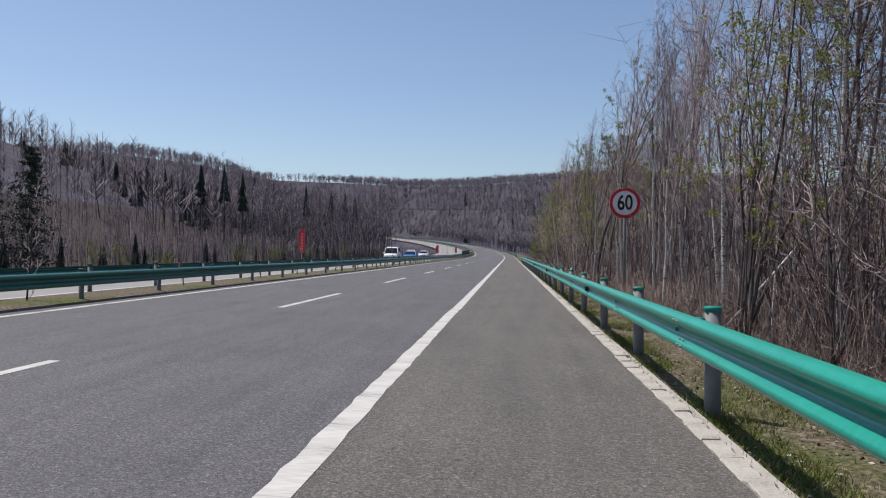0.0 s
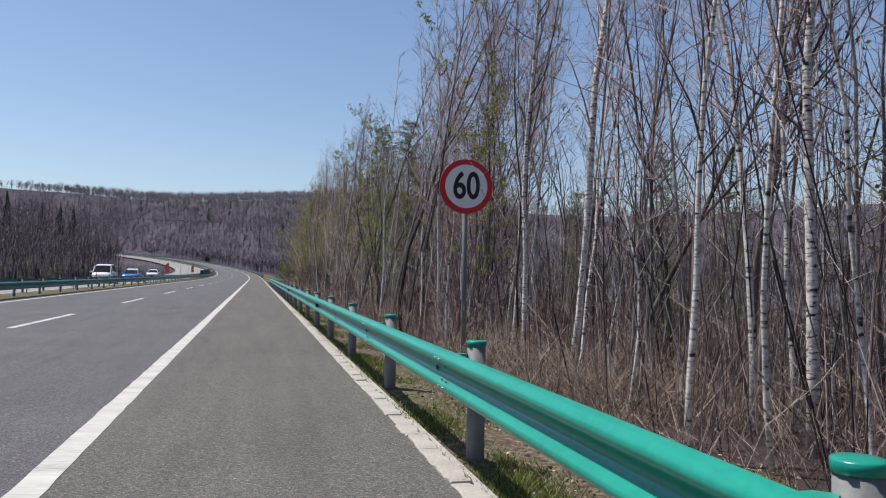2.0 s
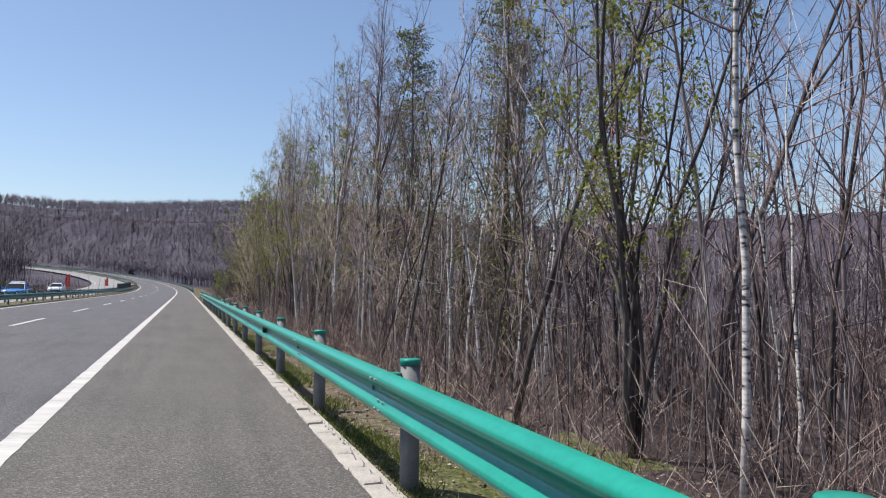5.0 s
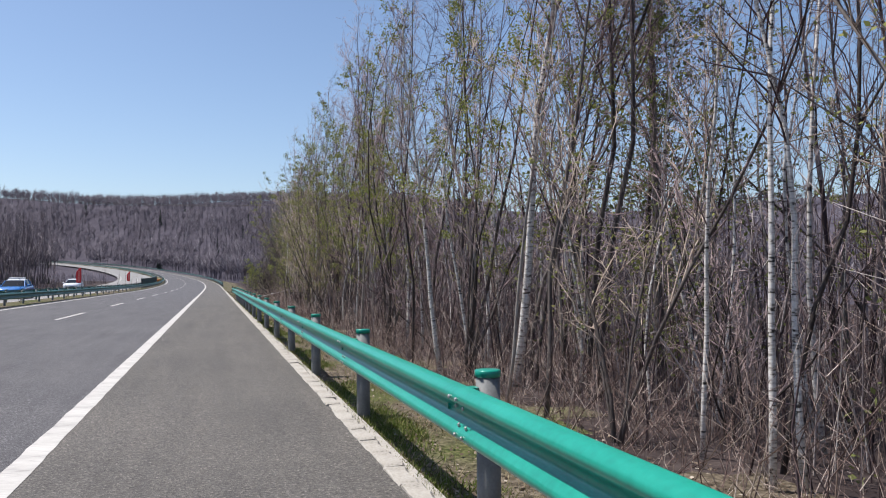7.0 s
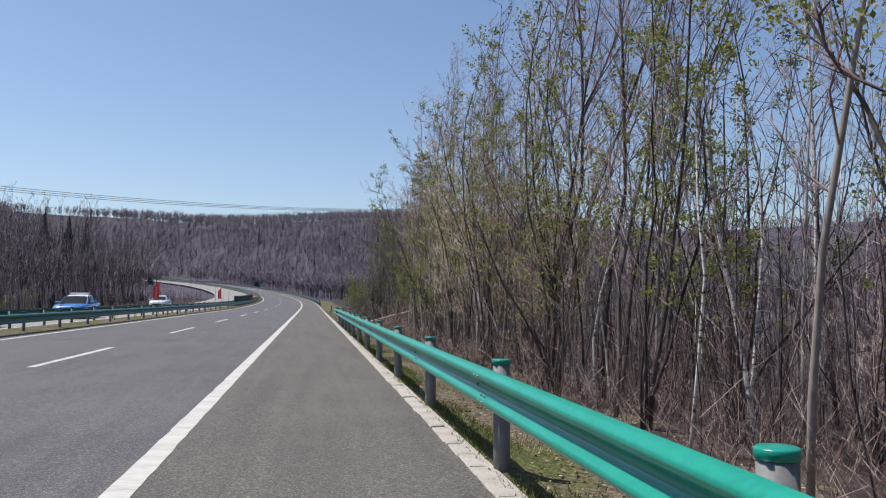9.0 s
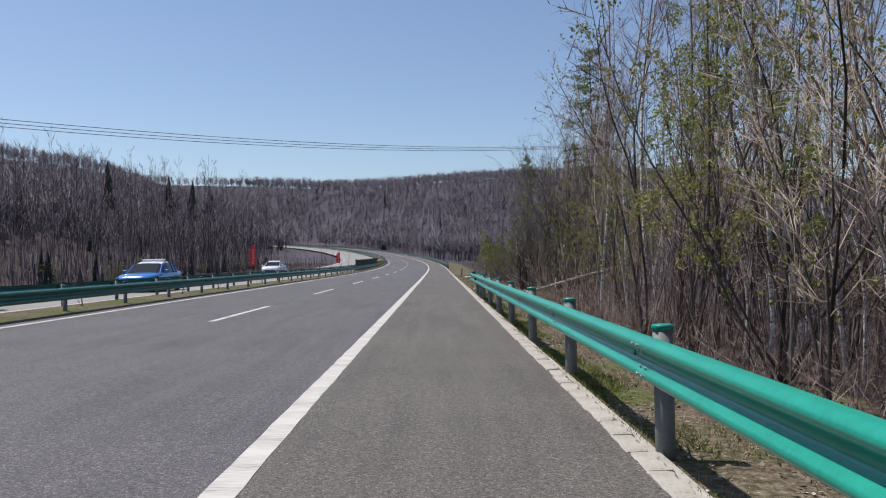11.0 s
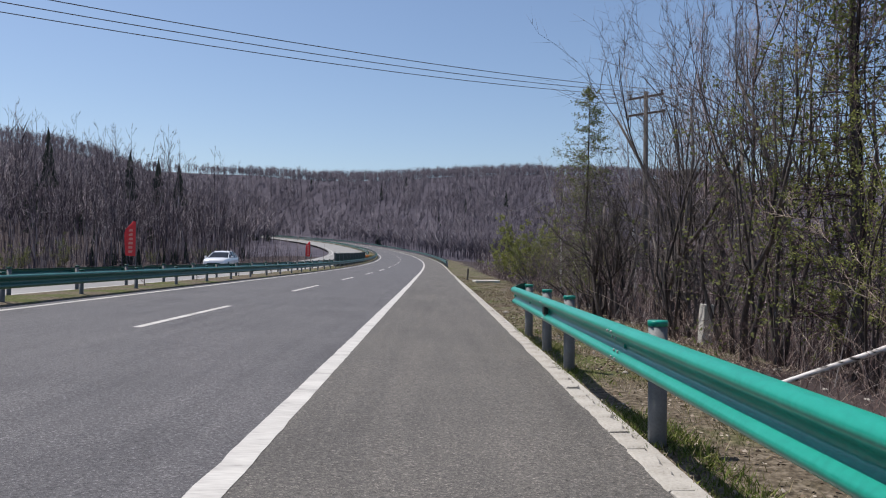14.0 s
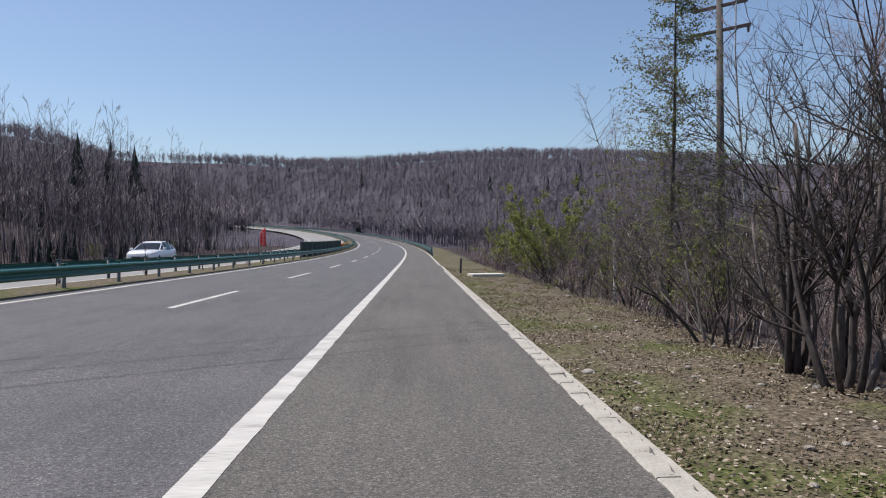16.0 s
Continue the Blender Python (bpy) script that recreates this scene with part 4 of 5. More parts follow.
while count < 34:
    y = WR.uniform(107, 167)
    x = woods_edge(y) + 9 * WR.random()
    if free(x, y, 0.9):
        kit = (THICKET + SHRUB + SHRUB + GREENBUSH)[WR.integers(13)]
        plant(kit, x, y, WR.uniform(0, 360), WR.uniform(0.45, 0.85), group="roadside trees")
        count += 1


def lay(kits, spots, rng, sizes=(0.7, 1.1)):
    """Joins many copies of grown segments into one array."""
    out = []
    for x, y in spots:
        seg = kits[rng.integers(len(kits))].copy()
        a, s = rng.uniform(0, 2 * math.pi), rng.uniform(*sizes)
        rot = np.array([[math.cos(a), -math.sin(a), 0], [math.sin(a), math.cos(a), 0], [0, 0, 1]]) * s
        seg[:, 0:3] = seg[:, 0:3] @ rot.T
        seg[:, 4:7] = seg[:, 4:7] @ rot.T
        seg[:, [3, 7]] *= s
        seg[:, [0, 4]] += x
        seg[:, [1, 5]] += y
        out.append(seg)
    z = terrain(np.array([p[0] for p in spots]), np.array([p[1] for p in spots]))
    for seg, h in zip(out, z):
        seg[:, [2, 6]] += h
    return np.concatenate(out)


def mid_tree(rng, high, limbs=11, sub=3, r0=0.06, fine=0.007):
    a, b, _ = grow(rng, high, r0, limbs, 0.25, 0.2, 0.6, sub, 1, 0.04, 0.04, fine)
    return np.concatenate([line_segs(a), b])


def stuff(name, seg, mat, label, category, sides=3):
    me = bars(name, seg, sides)
    return tagged(part(name, me, mat), label, category, kind="stuff")


SR = np.random.default_rng(31)
MID = [mid_tree(SR, h) for h in (12, 10.5, 9, 11, 8)]
spots = [(woods_edge(y) + 5.0 + 26 * SR.random() ** 1.4, y) for y in SR.uniform(-6.5, 125, 350)]
low = [(woods_edge(y) + 1.5 + 26 * SR.random() ** 1.2, y) for y in SR.uniform(125, 247, 310)]
under = [(woods_edge(y) + 2.2 + 15 * SR.random() ** 1.1, y) for y in SR.uniform(-6, 118, 520)]
stuff("right_woods", lay(MID, under, SR, (0.24, 0.44)), UNDERWOOD, "dense purple-brown young growth between the trunks", "woodland")
stuff("right_woods", np.concatenate([lay(MID, spots, SR), lay(MID, low, SR, (0.26, 0.5))]), UNDERWOOD, "dense bare young woodland behind the roadside trees", "woodland")
SIMPLE = [mid_tree(SR, h, 8, 1, 0.08, 0.014) for h in (11, 9, 12)]
spots = [(10 + 60 * SR.random(), SR.uniform(169, 280)) for _ in range(420)]
spots = [(x, y) for x, y in spots if x > on_road(y).x + 6 + 0.015 * max(0, y - 156)]
spots += [(SR.uniform(30, 120), SR.uniform(-26, 273)) for _ in range(520)]
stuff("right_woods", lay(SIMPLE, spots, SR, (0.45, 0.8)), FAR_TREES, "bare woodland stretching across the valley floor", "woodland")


def stems(n, x0, x1, y0, y1, rng, high, edge=True, power=1.2, lean=0.12, r=(0.004, 0.013), joints_n=3, twigs=7):
    """Thin upright stems and suckers."""
    y = rng.uniform(y0, y1, n)
    x = np.array([woods_edge(v) for v in y]) - 0.35 + x0 + (x1 - x0) * rng.random(n) ** power if edge else rng.uniform(x0, x1, n)
    if edge and high > 1.1:
        # cut back in front of the speed sign
        by_sign = (x < 5.5) & (np.abs(y - 25.2) < 2.6)
        x = np.where(by_sign, x + 1.6, x)
        # open floor behind the end of the guardrail
        thinned = (y > 97) & (y < 112) & (x < 7.5) & (np.arange(n) % 3 > 0)
        x = np.where(thinned, x + 2.6, x)
    z = terrain(x, y)
    h = rng.uniform(0.35, 1.0, n) * high
    ra = rng.uniform(*r, n)
    p = np.stack([x, y, z - 0.05], 1)
    d = rng.normal(size=(n, 3)) * lean * 0.7
    d[:, 2] = 1
    out, joints = [], [p]
    for k in range(joints_n):
        d = d + rng.normal(size=(n, 3)) * lean * np.array([1, 1, 0.1])
        q = p + d * (h / joints_n)[:, None] / np.linalg.norm(d, axis=1)[:, None]
        end = ra[:, None] * (1 - 0.8 * (k + 1) / joints_n) if k < joints_n - 1 else -np.ones((n, 1))
        out.append(np.concatenate([p, ra[:, None] * (1 - 0.8 * k / joints_n), q, end], 1))
        p = q
        joints.append(p)
    for k in range(twigs):
        i = rng.integers(1 if joints_n > 2 else 0, joints_n, n)
        f = rng.random(n)[:, None]
        all_j = np.stack(joints)
        o = all_j[i, np.arange(n)] * (1 - f) + all_j[i + 1, np.arange(n)] * f
        w = rng.normal(size=(n, 3)) * 0.8
        w[:, 2] = np.abs(w[:, 2]) * 0.8 + 0.25
        e = o + w * (h * rng.uniform(0.04, 0.15, n))[:, None]
        out.append(np.concatenate([o, np.maximum(ra[:, None] * 0.4, 0.0022), e, -np.ones((n, 1))], 1))
    return np.concatenate(out)


stuff("saplings", np.concatenate([stems(420, 0.8, 9, 2.6, 22, SR, 8.5, lean=0.1, r=(0.006, 0.014), joints_n=4, twigs=15), stems(7200, 0.3, 13, -5, 109, SR, 4.8, power=0.8), stems(2600, 0.5, 12, 107, 176, SR, 2.6, lean=0.25)]), BRUSH, "crowded thin bare saplings under the roadside trees", "saplings")
stuff("brushwood", np.concatenate([stems(7600, -0.3, 2.2, -5, 109, SR, 1.05, lean=0.5, power=1.0, r=(0.002, 0.005), joints_n=2, twigs=4), stems(6800, 0.0, 8, -5, 109, SR, 2.1, lean=0.4, r=(0.0025, 0.007), twigs=5), stems(4200, 0.2, 8, 107, 176, SR, 1.3, lean=0.45, r=(0.0025, 0.007), twigs=5)]), BRUSHLOW, "tangled leafless brushwood along the wood's edge", "brushwood")

# Brush in the paler litter colour, which stands in for sun on this stretch.
stuff("dry_brush", stems(1500, 0.3, 2.6, 20.5, 27.5, SR, 1.0, lean=0.55, power=1.0, r=(0.002, 0.005), joints_n=2, twigs=5), LITTER, "beige dry brush below the birches, its colour taken paler for sunlight", "brushwood")

# ---- woods on the left and on the hills ----
LR = np.random.default_rng(41)
TALL = [mid_tree(LR, h, 15, 2, 0.07, 0.013) for h in (14, 12, 15, 11)]
front = lambda y: -25.0 - 12.0 * np.clip(y / 268.0, 0, 1)
spots = []
while len(spots) < 760:
    y = LR.uniform(-13, 271)
    x = front(y) - 38 * LR.random() ** 1.5
    spots.append((x, y))
more = [(front(y) - 1 - 26 * LR.random(), y) for y in LR.uniform(146, 268, 230)]
near_half = [p for p in spots if p[1] < 91]
mid_half = [p for p in spots if 91 <= p[1] < 146]
far_half = [p for p in spots if 146 <= p[1] < 189] + [p for p in more if p[1] < 189]
end_half = [p for p in spots + more if p[1] >= 189]
stuff("left_woods", np.concatenate([lay(TALL, near_half, LR, (0.32, 0.49)), lay(TALL, mid_half, LR, (0.40, 0.60)), lay(TALL, far_half, LR, (0.75, 1.05)), lay(TALL, end_half, LR, (1.0, 1.3))]), FAR_TREES, "dense bare woodland beyond the oncoming carriageway", "woodland")


def cheap_tree(rng, high, limbs=17, thick=0.06, wide=0.22):
    """A stem with a few rising limbs, for woods seen from far off."""
    seg = [[0, 0, -0.5, 0.085, rng.normal() * 0.4, rng.normal() * 0.4, high * 0.72, 0.04]]
    for _ in range(limbs):
        f, a = rng.uniform(0.3, 1.0), rng.uniform(0, 2 * math.pi)
        w = high * wide * (1.35 - f) * rng.uniform(0.5, 1.3)
        p = np.array([seg[0][4] * f, seg[0][5] * f, high * 0.72 * f])
        q = p + np.array([math.cos(a) * w, math.sin(a) * w, w * rng.uniform(0.7, 1.7)])
        seg.append([*p, thick * 1.3, *q, -1.0])
    return np.array(seg)


FARTREE = [cheap_tree(LR, h) for h in (13, 11, 15, 12, 9, 14)]
HILLTREE = [cheap_tree(LR, h, 15, 0.11, 0.34) for h in (12, 11, 13, 12, 10, 12.5)]
spots = [(-58 - 165 * LR.random(), LR.uniform(39, 390)) for _ in range(2700)]
shoulder_slope = [p for p in spots if 125 <= p[1] < 215 and p[0] < -70]
near_slope, far_slope = [p for p in spots if p[1] < 125], [p for p in spots if p[1] >= 215 or (p[1] >= 125 and p[0] >= -70)]
stuff("left_woods", np.concatenate([lay(FARTREE, near_slope, LR, (0.29, 0.46)), lay(FARTREE, far_slope, LR, (0.95, 1.45)), lay(FARTREE, shoulder_slope, LR, (0.5, 0.8))]), FAR_TREES, "bare trees up the slope of the hill", "woodland")


def hill_spots(n, rng):
    out = []
    while len(out) < n:
        y = rng.uniform(280, 730)
        x = rng.uniform(-0.36 * y, 0.33 * y) if rng.random() < 0.85 else rng.uniform(-0.58 * y, 0.77 * y)
        k = int(np.argmin((_cx - x) ** 2 + (_cy - y) ** 2))
        if (_cx[k] - x) ** 2 + (_cy[k] - y) ** 2 > 16**2 and ((x - _cx[k]) * math.cos(_th[k]) + (y - _cy[k]) * math.sin(_th[k]) > 0 or x < -60):
            out.append((x, y))
    return out


spots = [(70 + 190 * LR.random() ** 1.3, LR.uniform(-52, 390)) for _ in range(2300)]
stuff("right_woods", lay(HILLTREE, spots, LR, (0.5, 0.85)), HAZED_HILL_TREES, "bare trees up the slope beyond the valley", "woodland")
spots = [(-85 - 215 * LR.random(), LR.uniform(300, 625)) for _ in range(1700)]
stuff("left_woods", lay(HILLTREE, spots, LR, (0.75, 1.15)), HAZED_HILL_TREES, "bare trees along the ridge of the hill", "woodland")
stuff("hill_woods", lay(HILLTREE, hill_spots(9500, LR), LR, (0.6, 0.85)), HAZED_HILL_TREES, "bare grey woodland covering the far hillside", "woodland")


def conifer_kit(rng, first):
    """Crown and stem of a pointed conifer one metre tall: ragged tiers from the given height up."""
    crown = Shape()
    n, w = 14, rng.uniform(0.14, 0.19)
    for k in range(11):
        zb = 0.06 + 0.083 * k
        if zb < first:
            continue
        r = w * (1 - k / 11.4)
        ring = []
        for i in range(n):
            a = 2 * math.pi * (i + rng.random() * 0.7) / n
            rr = r * (rng.uniform(0.75, 1.35) if i % 2 else rng.uniform(0.2, 0.5))
            ring.append((rr * math.cos(a), rr * math.sin(a), zb - rng.uniform(0, 0.05)))
        crown.add(ring + [(0, 0, min(zb + 0.16, 1.0))], [(i, (i + 1) % n, n) for i in range(n)])
    c, t = crown.mesh("crown"), Shape().lathe([(0.014, -0.02), (0.004, 0.95)], 6).mesh("trunk")
    c.materials.append(NEEDLES)
    t.materials.append(BARK)
    return c, t


CONIFERS = [conifer_kit(LR, 0.0) for _ in range(5)]
TIPS = [conifer_kit(LR, 0.5) for _ in range(3)]


def conifers(spots, rng, label, group, high=(7, 15), top=None):
    """Places conifers; top: the height at which each ends, above the road."""
    z = terrain(np.array([p[0] for p in spots]), np.array([p[1] for p in spots]))
    for i, ((x, y), zz) in enumerate(zip(spots, z)):
        h = top[i] - zz if top else rng.uniform(*high)
        kits = TIPS if top else CONIFERS
        crown, trunk = kits[rng.integers(len(kits))]
        t = thing("conifer", pose(x, y, float(zz), 0, 0, rng.uniform(0, 360)) @ Matrix.Scale(float(h), 4), label, "tree", group)
        part("trunk", trunk, None, t)
        part("crown", crown, None, t)


spots = [(x, y) for x, y in hill_spots(80, LR) if 325 < y < 612]
spots += [(front(y) - LR.uniform(20, 60), y) for y in LR.uniform(154, 267, 40)]
spots += [(-60 - 90 * LR.random(), LR.uniform(176, 352)) for _ in range(50)]
conifers(spots, LR, "dark green conifer standing in the bare woods", "hillside conifers", (5, 10))
ridge = ((-50, 224, 19.0), (-47, 229, 18.6), (-45, 234, 18.2), (-46, 137, 15.6), (-50, 196, 18.2), (-56, 155, 18.7), (-60, 153, 19.2))
conifers([r[:2] for r in ridge], LR, "tall dark conifer, bare-stemmed, rising above the bare wood", "ridge conifers", top=[r[2] for r in ridge])
for x, y, s in ((-26.4, 43.8, 0.6), (-29.5, 44.6, 0.52), (-27.5, 37.1, 0.42)):
    plant(SPRUCE, x, y, 40 * y, s, group="left wood spruces")
spots = [(front(y) + LR.uniform(-3, 1.5), y) for y in LR.uniform(-6, 247, 60)]
conifers(spots, LR, "small dull green conifer at the foot of the wood", "wood edge conifers", (1.5, 3.5))
for k in range(16):
    y = LR.uniform(48, 215)
    plant(GREENBUSH[k % 2], float(front(y)) + LR.uniform(-1.0, 2.0), y, LR.uniform(0, 360), LR.uniform(0.7, 1.1), group="wood edge bushes")
lb = stems(3000, -48, -24, -8, 268, LR, 5.0, edge=False, r=(0.012, 0.03), joints_n=2, twigs=6)
stuff("left_brushwood", lb, FAR_TREES, "bare undergrowth at the foot of the left wood", "brushwood")


# ---- kerb ----
kerb = part("kerb", strip((KERB_IN + 0.01, KERB_OUT + 0.08), -72, 154, up=-0.014), KERB)
tagged(kerb, "row of weathered pale kerb stones along the shoulder", "kerb", kind="structure")
kerb_far = part("kerb", strip((KERB_IN, KERB_OUT), 154, 612, up=0.012, step=3), KERB)
tagged(kerb_far, "pale kerb stones round the bend", "kerb", kind="structure")
KR = np.random.default_rng(5)
STONES = []
for k in range(10):
    # a cast block with chipped corners and a worn top edge
    w, n = KERB_OUT - KERB_IN, 6
    sh, rows = Shape(), []
    for i in range(n + 1):
        y = 0.001 + 0.506 * i / n
        end = 0.006 if i in (0, n) else 0.0
        ca, cb = abs(KR.normal()) * 0.007 + 0.006, abs(KR.normal()) * 0.016 + 0.008
        a, b = KR.normal() * 0.004, w + KR.normal() * 0.007
        top = 0.016 + KR.normal() * 0.003 - end
        rows.append([(a, y, -0.1), (a, y, top - ca), (a + ca, y, top), (b - cb, y, top + 0.002), (b, y, top - cb), (b, y, -0.1)])
    sh.sweep([r[::-1] for r in rows])
    sh.add(rows[0], [(0, 1, 2, 3, 4, 5)])
    sh.add(rows[-1], [(5, 4, 3, 2, 1, 0)])
    STONES.append(sh.mesh("kerb_stone"))
for k in range(296):
    s = -6 + 0.508 * k
    m = along(s, KERB_IN + KR.normal() * 0.005, KR.normal() * 0.003 + 0.002, slope=False) @ pose(0, 0, 0, KR.normal() * 0.4, KR.normal() * 0.9, KR.normal() * 0.5)
    part("kerb_stone", STONES[KR.integers(10)], KERB, kerb, at=m)


# ---- road sign ----
RED = noisy("red_sign_film", [(0.3, (0.50, 0.02, 0.03)), (0.7, (0.62, 0.03, 0.04))], scale=3, fine=40, rough=0.4, bump=0.0)
WHITE = noisy("white_sign_film", [(0.3, (0.72, 0.72, 0.72)), (0.7, (0.82, 0.82, 0.81))], scale=3, fine=40, rough=0.4, bump=0.0)
BLACK = noisy("black_sign_film", [(0.3, (0.012, 0.012, 0.013)), (0.7, (0.022, 0.022, 0.024))], scale=3, fine=40, rough=0.45, bump=0.0)


def text_mesh(body, size):
    cu = bpy.data.curves.new("digits", "FONT")
    cu.body, cu.size, cu.align_x, cu.align_y, cu.extrude, cu.offset = body, size, "CENTER", "CENTER", 0.001, 0.012
    tmp = new("tmp", cu)
    me = bpy.data.meshes.new_from_object(tmp.evaluated_get(bpy.context.evaluated_depsgraph_get()))
    bpy.data.objects.remove(tmp)
    me.name = "digits"
    return me


SIGN = (5.06, 27.55, 2.97)
SIGN_R = 0.508


def speed_sign():
    x, y, z = SIGN
    g = float(terrain(np.array([x]), np.array([y]))[0])
    t = thing("speed_sign", pose(x, y, g), "round red-ringed speed limit sign on a grey steel pole", "road sign")
    part("pole", Shape().lathe([(0.045, -0.4), (0.045, z - g + 0.30), (0.03, z - g + 0.305)], 16), GALV, t, "grey galvanised pole", True)
    face = part("plate", Shape().lathe([(SIGN_R, -0.012), (SIGN_R, 0.008), (SIGN_R - 0.004, 0.012)], 64), RED, t, "red ring of the sign face", False, pose(0, -0.062, z - g, 90, 0, 0))
    part("disc", Shape().lathe([(SIGN_R * 0.795, 0.0), (SIGN_R * 0.795, 0.0145)], 64), WHITE, face, "white sign face")
    tm = text_mesh("60", SIGN_R * 1.12)
    for sgn in (-1, 1):
        bm = bmesh.new()
        bm.from_mesh(tm)
        bmesh.ops.delete(bm, geom=[v for v in bm.verts if v.co.x * sgn < 0], context="VERTS")
        one = bpy.data.meshes.new("digit")
        bm.to_mesh(one)
        bm.free()
        part("digit", one, BLACK, face, "black digit 6" if sgn < 0 else "black digit 0", at=pose(0, -0.01, 0.0165) @ Matrix.Diagonal((0.92, 1.22, 1, 1)))
    br = Shape()
    for dz in (-0.16, 0.16):
        br.box(-0.16, 0.16, -0.055, -0.04, z - g + dz - 0.02, z - g + dz + 0.02)
        br.lathe([(0.052, -0.02), (0.052, 0.02)], 14, Matrix.Translation((0, 0, z - g + dz)))
    part("clamp", br, GALV, t)


speed_sign()

# ---- flags on the median ----
FLAG = noisy("red_flag_cloth", [(0.3, (0.62, 0.035, 0.045)), (0.7, (0.82, 0.07, 0.07))], scale=2, fine=30, rough=0.8, bump=0.1)
FLAG_MARK = noisy("pale_flag_print", [(0.3, (0.70, 0.24, 0.20)), (0.7, (0.8, 0.36, 0.30))], scale=3, fine=30, rough=0.8, bump=0.0)


def flag(x, y, high, turn, seed):
    rng = np.random.default_rng(seed)
    g = float(terrain(np.array([x]), np.array([y]))[0])
    t = thing("feather_flag", pose(x, y, g, 0, 0, turn), "tall red feather flag on a thin pole, standing on the median", "flag", "median flags")
    h0, h1, w = high - 1.25, high, 0.42
    part("pole", Shape().tube([(0, 0, -0.3), (0, 0, high * 0.6), (0.0, 0, high - 0.12), (0.1, 0, high + 0.02)], [0.016, 0.013, 0.009, 0.006], 8), GALV, t)
    rows, n = [], 12
    for i in range(n + 1):
        f = i / n
        z = h0 + (h1 - h0) * f
        ww = w * (1 - 0.75 * max(0, f - 0.72) / 0.28)
        rows.append([(ww * k / 5 + 0.014, 0.035 * math.sin(5 * f + 3 * k / 5 + seed) * k / 5, z + 0.03 * k / 5) for k in range(6)])
    sh = Shape().sweep(rows)
    sh.sweep([[(x2, y2 + 0.004, z2) for x2, y2, z2 in r][::-1] for r in rows])
    cloth = part("cloth", sh, FLAG, t, "red cloth with a column of pale print", True)
    bars_ = Shape()
    for i in range(6):
        z = h0 + 0.12 + i * 0.155
        for s in (-0.006, 0.010):
            yy = 0.035 * math.sin(5 * (z - h0) / (h1 - h0) + 1.5 + seed) * 0.5
            bars_.box(0.13, 0.30, yy + s - 0.002, yy + s + 0.002, z, z + 0.09)
    part("print", bars_, FLAG_MARK, cloth)


flag(-9.5, 41.2, 2.45, 150, 1)
flag(-9.57, 119.8, 2.40, 170, 2)
flag(-9.4, 158.6, 2.45, 160, 3)

# ---- power line ----
WOOD_POLE = noisy("grey_concrete_pole", [(0.3, (0.065, 0.06, 0.056)), (0.7, (0.14, 0.13, 0.12))], scale=2, fine=30, rough=0.9, bump=0.2)
INSUL = noisy("dark_insulator", [(0.3, (0.05, 0.035, 0.03)), (0.7, (0.10, 0.07, 0.06))], scale=3, fine=30, rough=0.3, bump=0.0)
WIRE_WAY = Vector((-0.742, -0.671, 0)).normalized()


def power_pole(x, y, top, scale=1.0, extra=True):
    g = float(terrain(np.array([x]), np.array([y]))[0])
    a = math.degrees(math.atan2(WIRE_WAY.y, WIRE_WAY.x)) + 90
    t = thing("power_pole", pose(x, y, g, 0, 0, a), "grey power pole with two crossarms and dark insulators", "power pole", "power line")
    part("pole", Shape().lathe([(0.15, -0.8), (0.10, top - g)], 14), WOOD_POLE, t, smooth=True)
    for k, (zz, w) in enumerate(((top - 0.25, 0.95), (top - 1.05, 1.05))):
        arm = part("crossarm", Shape().box(-w, w, -0.05, 0.05, zz - g - 0.05, zz - g + 0.05, 0.01), INSUL, t)
        for xx in (-w + 0.08, w - 0.08):
            sgn = 1 if k == 0 else -1
            part("insulator", Shape().lathe([(0.02, 0), (0.06, 0.04), (0.03, 0.07), (0.06, 0.10), (0.03, 0.14), (0.045, 0.17), (0.015, 0.2)], 10, Matrix.Translation((xx, 0, zz - g + 0.05 * sgn)) @ Matrix.Diagonal((1, 1, sgn, 1))), INSUL, arm, smooth=True)
    br = Shape()
    for sx in (-1, 1):
        br.tube([(0.07 * sx, 0.06, top - g - 1.5), (0.6 * sx, 0.06, top - g - 1.08)], 0.018, 5)
    part("brace", br, INSUL, t)
    return g


POLE = (11.2, 128.6, 9.3)
power_pole(*POLE)
power_pole(15.0, 240.0, 10.6)
FAR_POLE = Vector((POLE[0], POLE[1], 0)) + WIRE_WAY * 73
across = Vector((-WIRE_WAY.y, WIRE_WAY.x, 0))
for off, dz in ((-0.9, -0.05), (0.9, -0.05), (0.0, -0.05)):
    a = Vector(POLE) + across * off + Vector((0, 0, dz))
    b = FAR_POLE + across * off + Vector((0, 0, 9.15 + dz))
    pts = []
    for i in range(41):
        f = i / 40
        p = a.lerp(b, f)
        p.z -= 4 * 2.0 * f * (1 - f)
        pts.append(p)
    w = part("power_wire", Shape().tube([p - a for p in pts], 0.013, 5), INSUL, at=Matrix.Translation(a))
    tagged(w, "thin dark overhead power wire crossing above the road", "wire", "power line")
    q = Vector((15.0, 240.0, 10.5)) + across * off
    w = part("power_wire", Shape().tube([a.lerp(q, i / 20) - a - Vector((0, 0, 4 * 2.0 * (i / 20) * (1 - i / 20))) for i in range(21)], 0.008, 5), INSUL, at=Matrix.Translation(a))
    tagged(w, "thin dark overhead power wire running along the valley", "wire", "power line")

# ---- barrier where the median opens ----
NET = noisy("dark_green_board", [(0.3, (0.008, 0.02, 0.014)), (0.7, (0.018, 0.036, 0.026))], scale=1.0, fine=20, rough=0.7, bump=0.2)
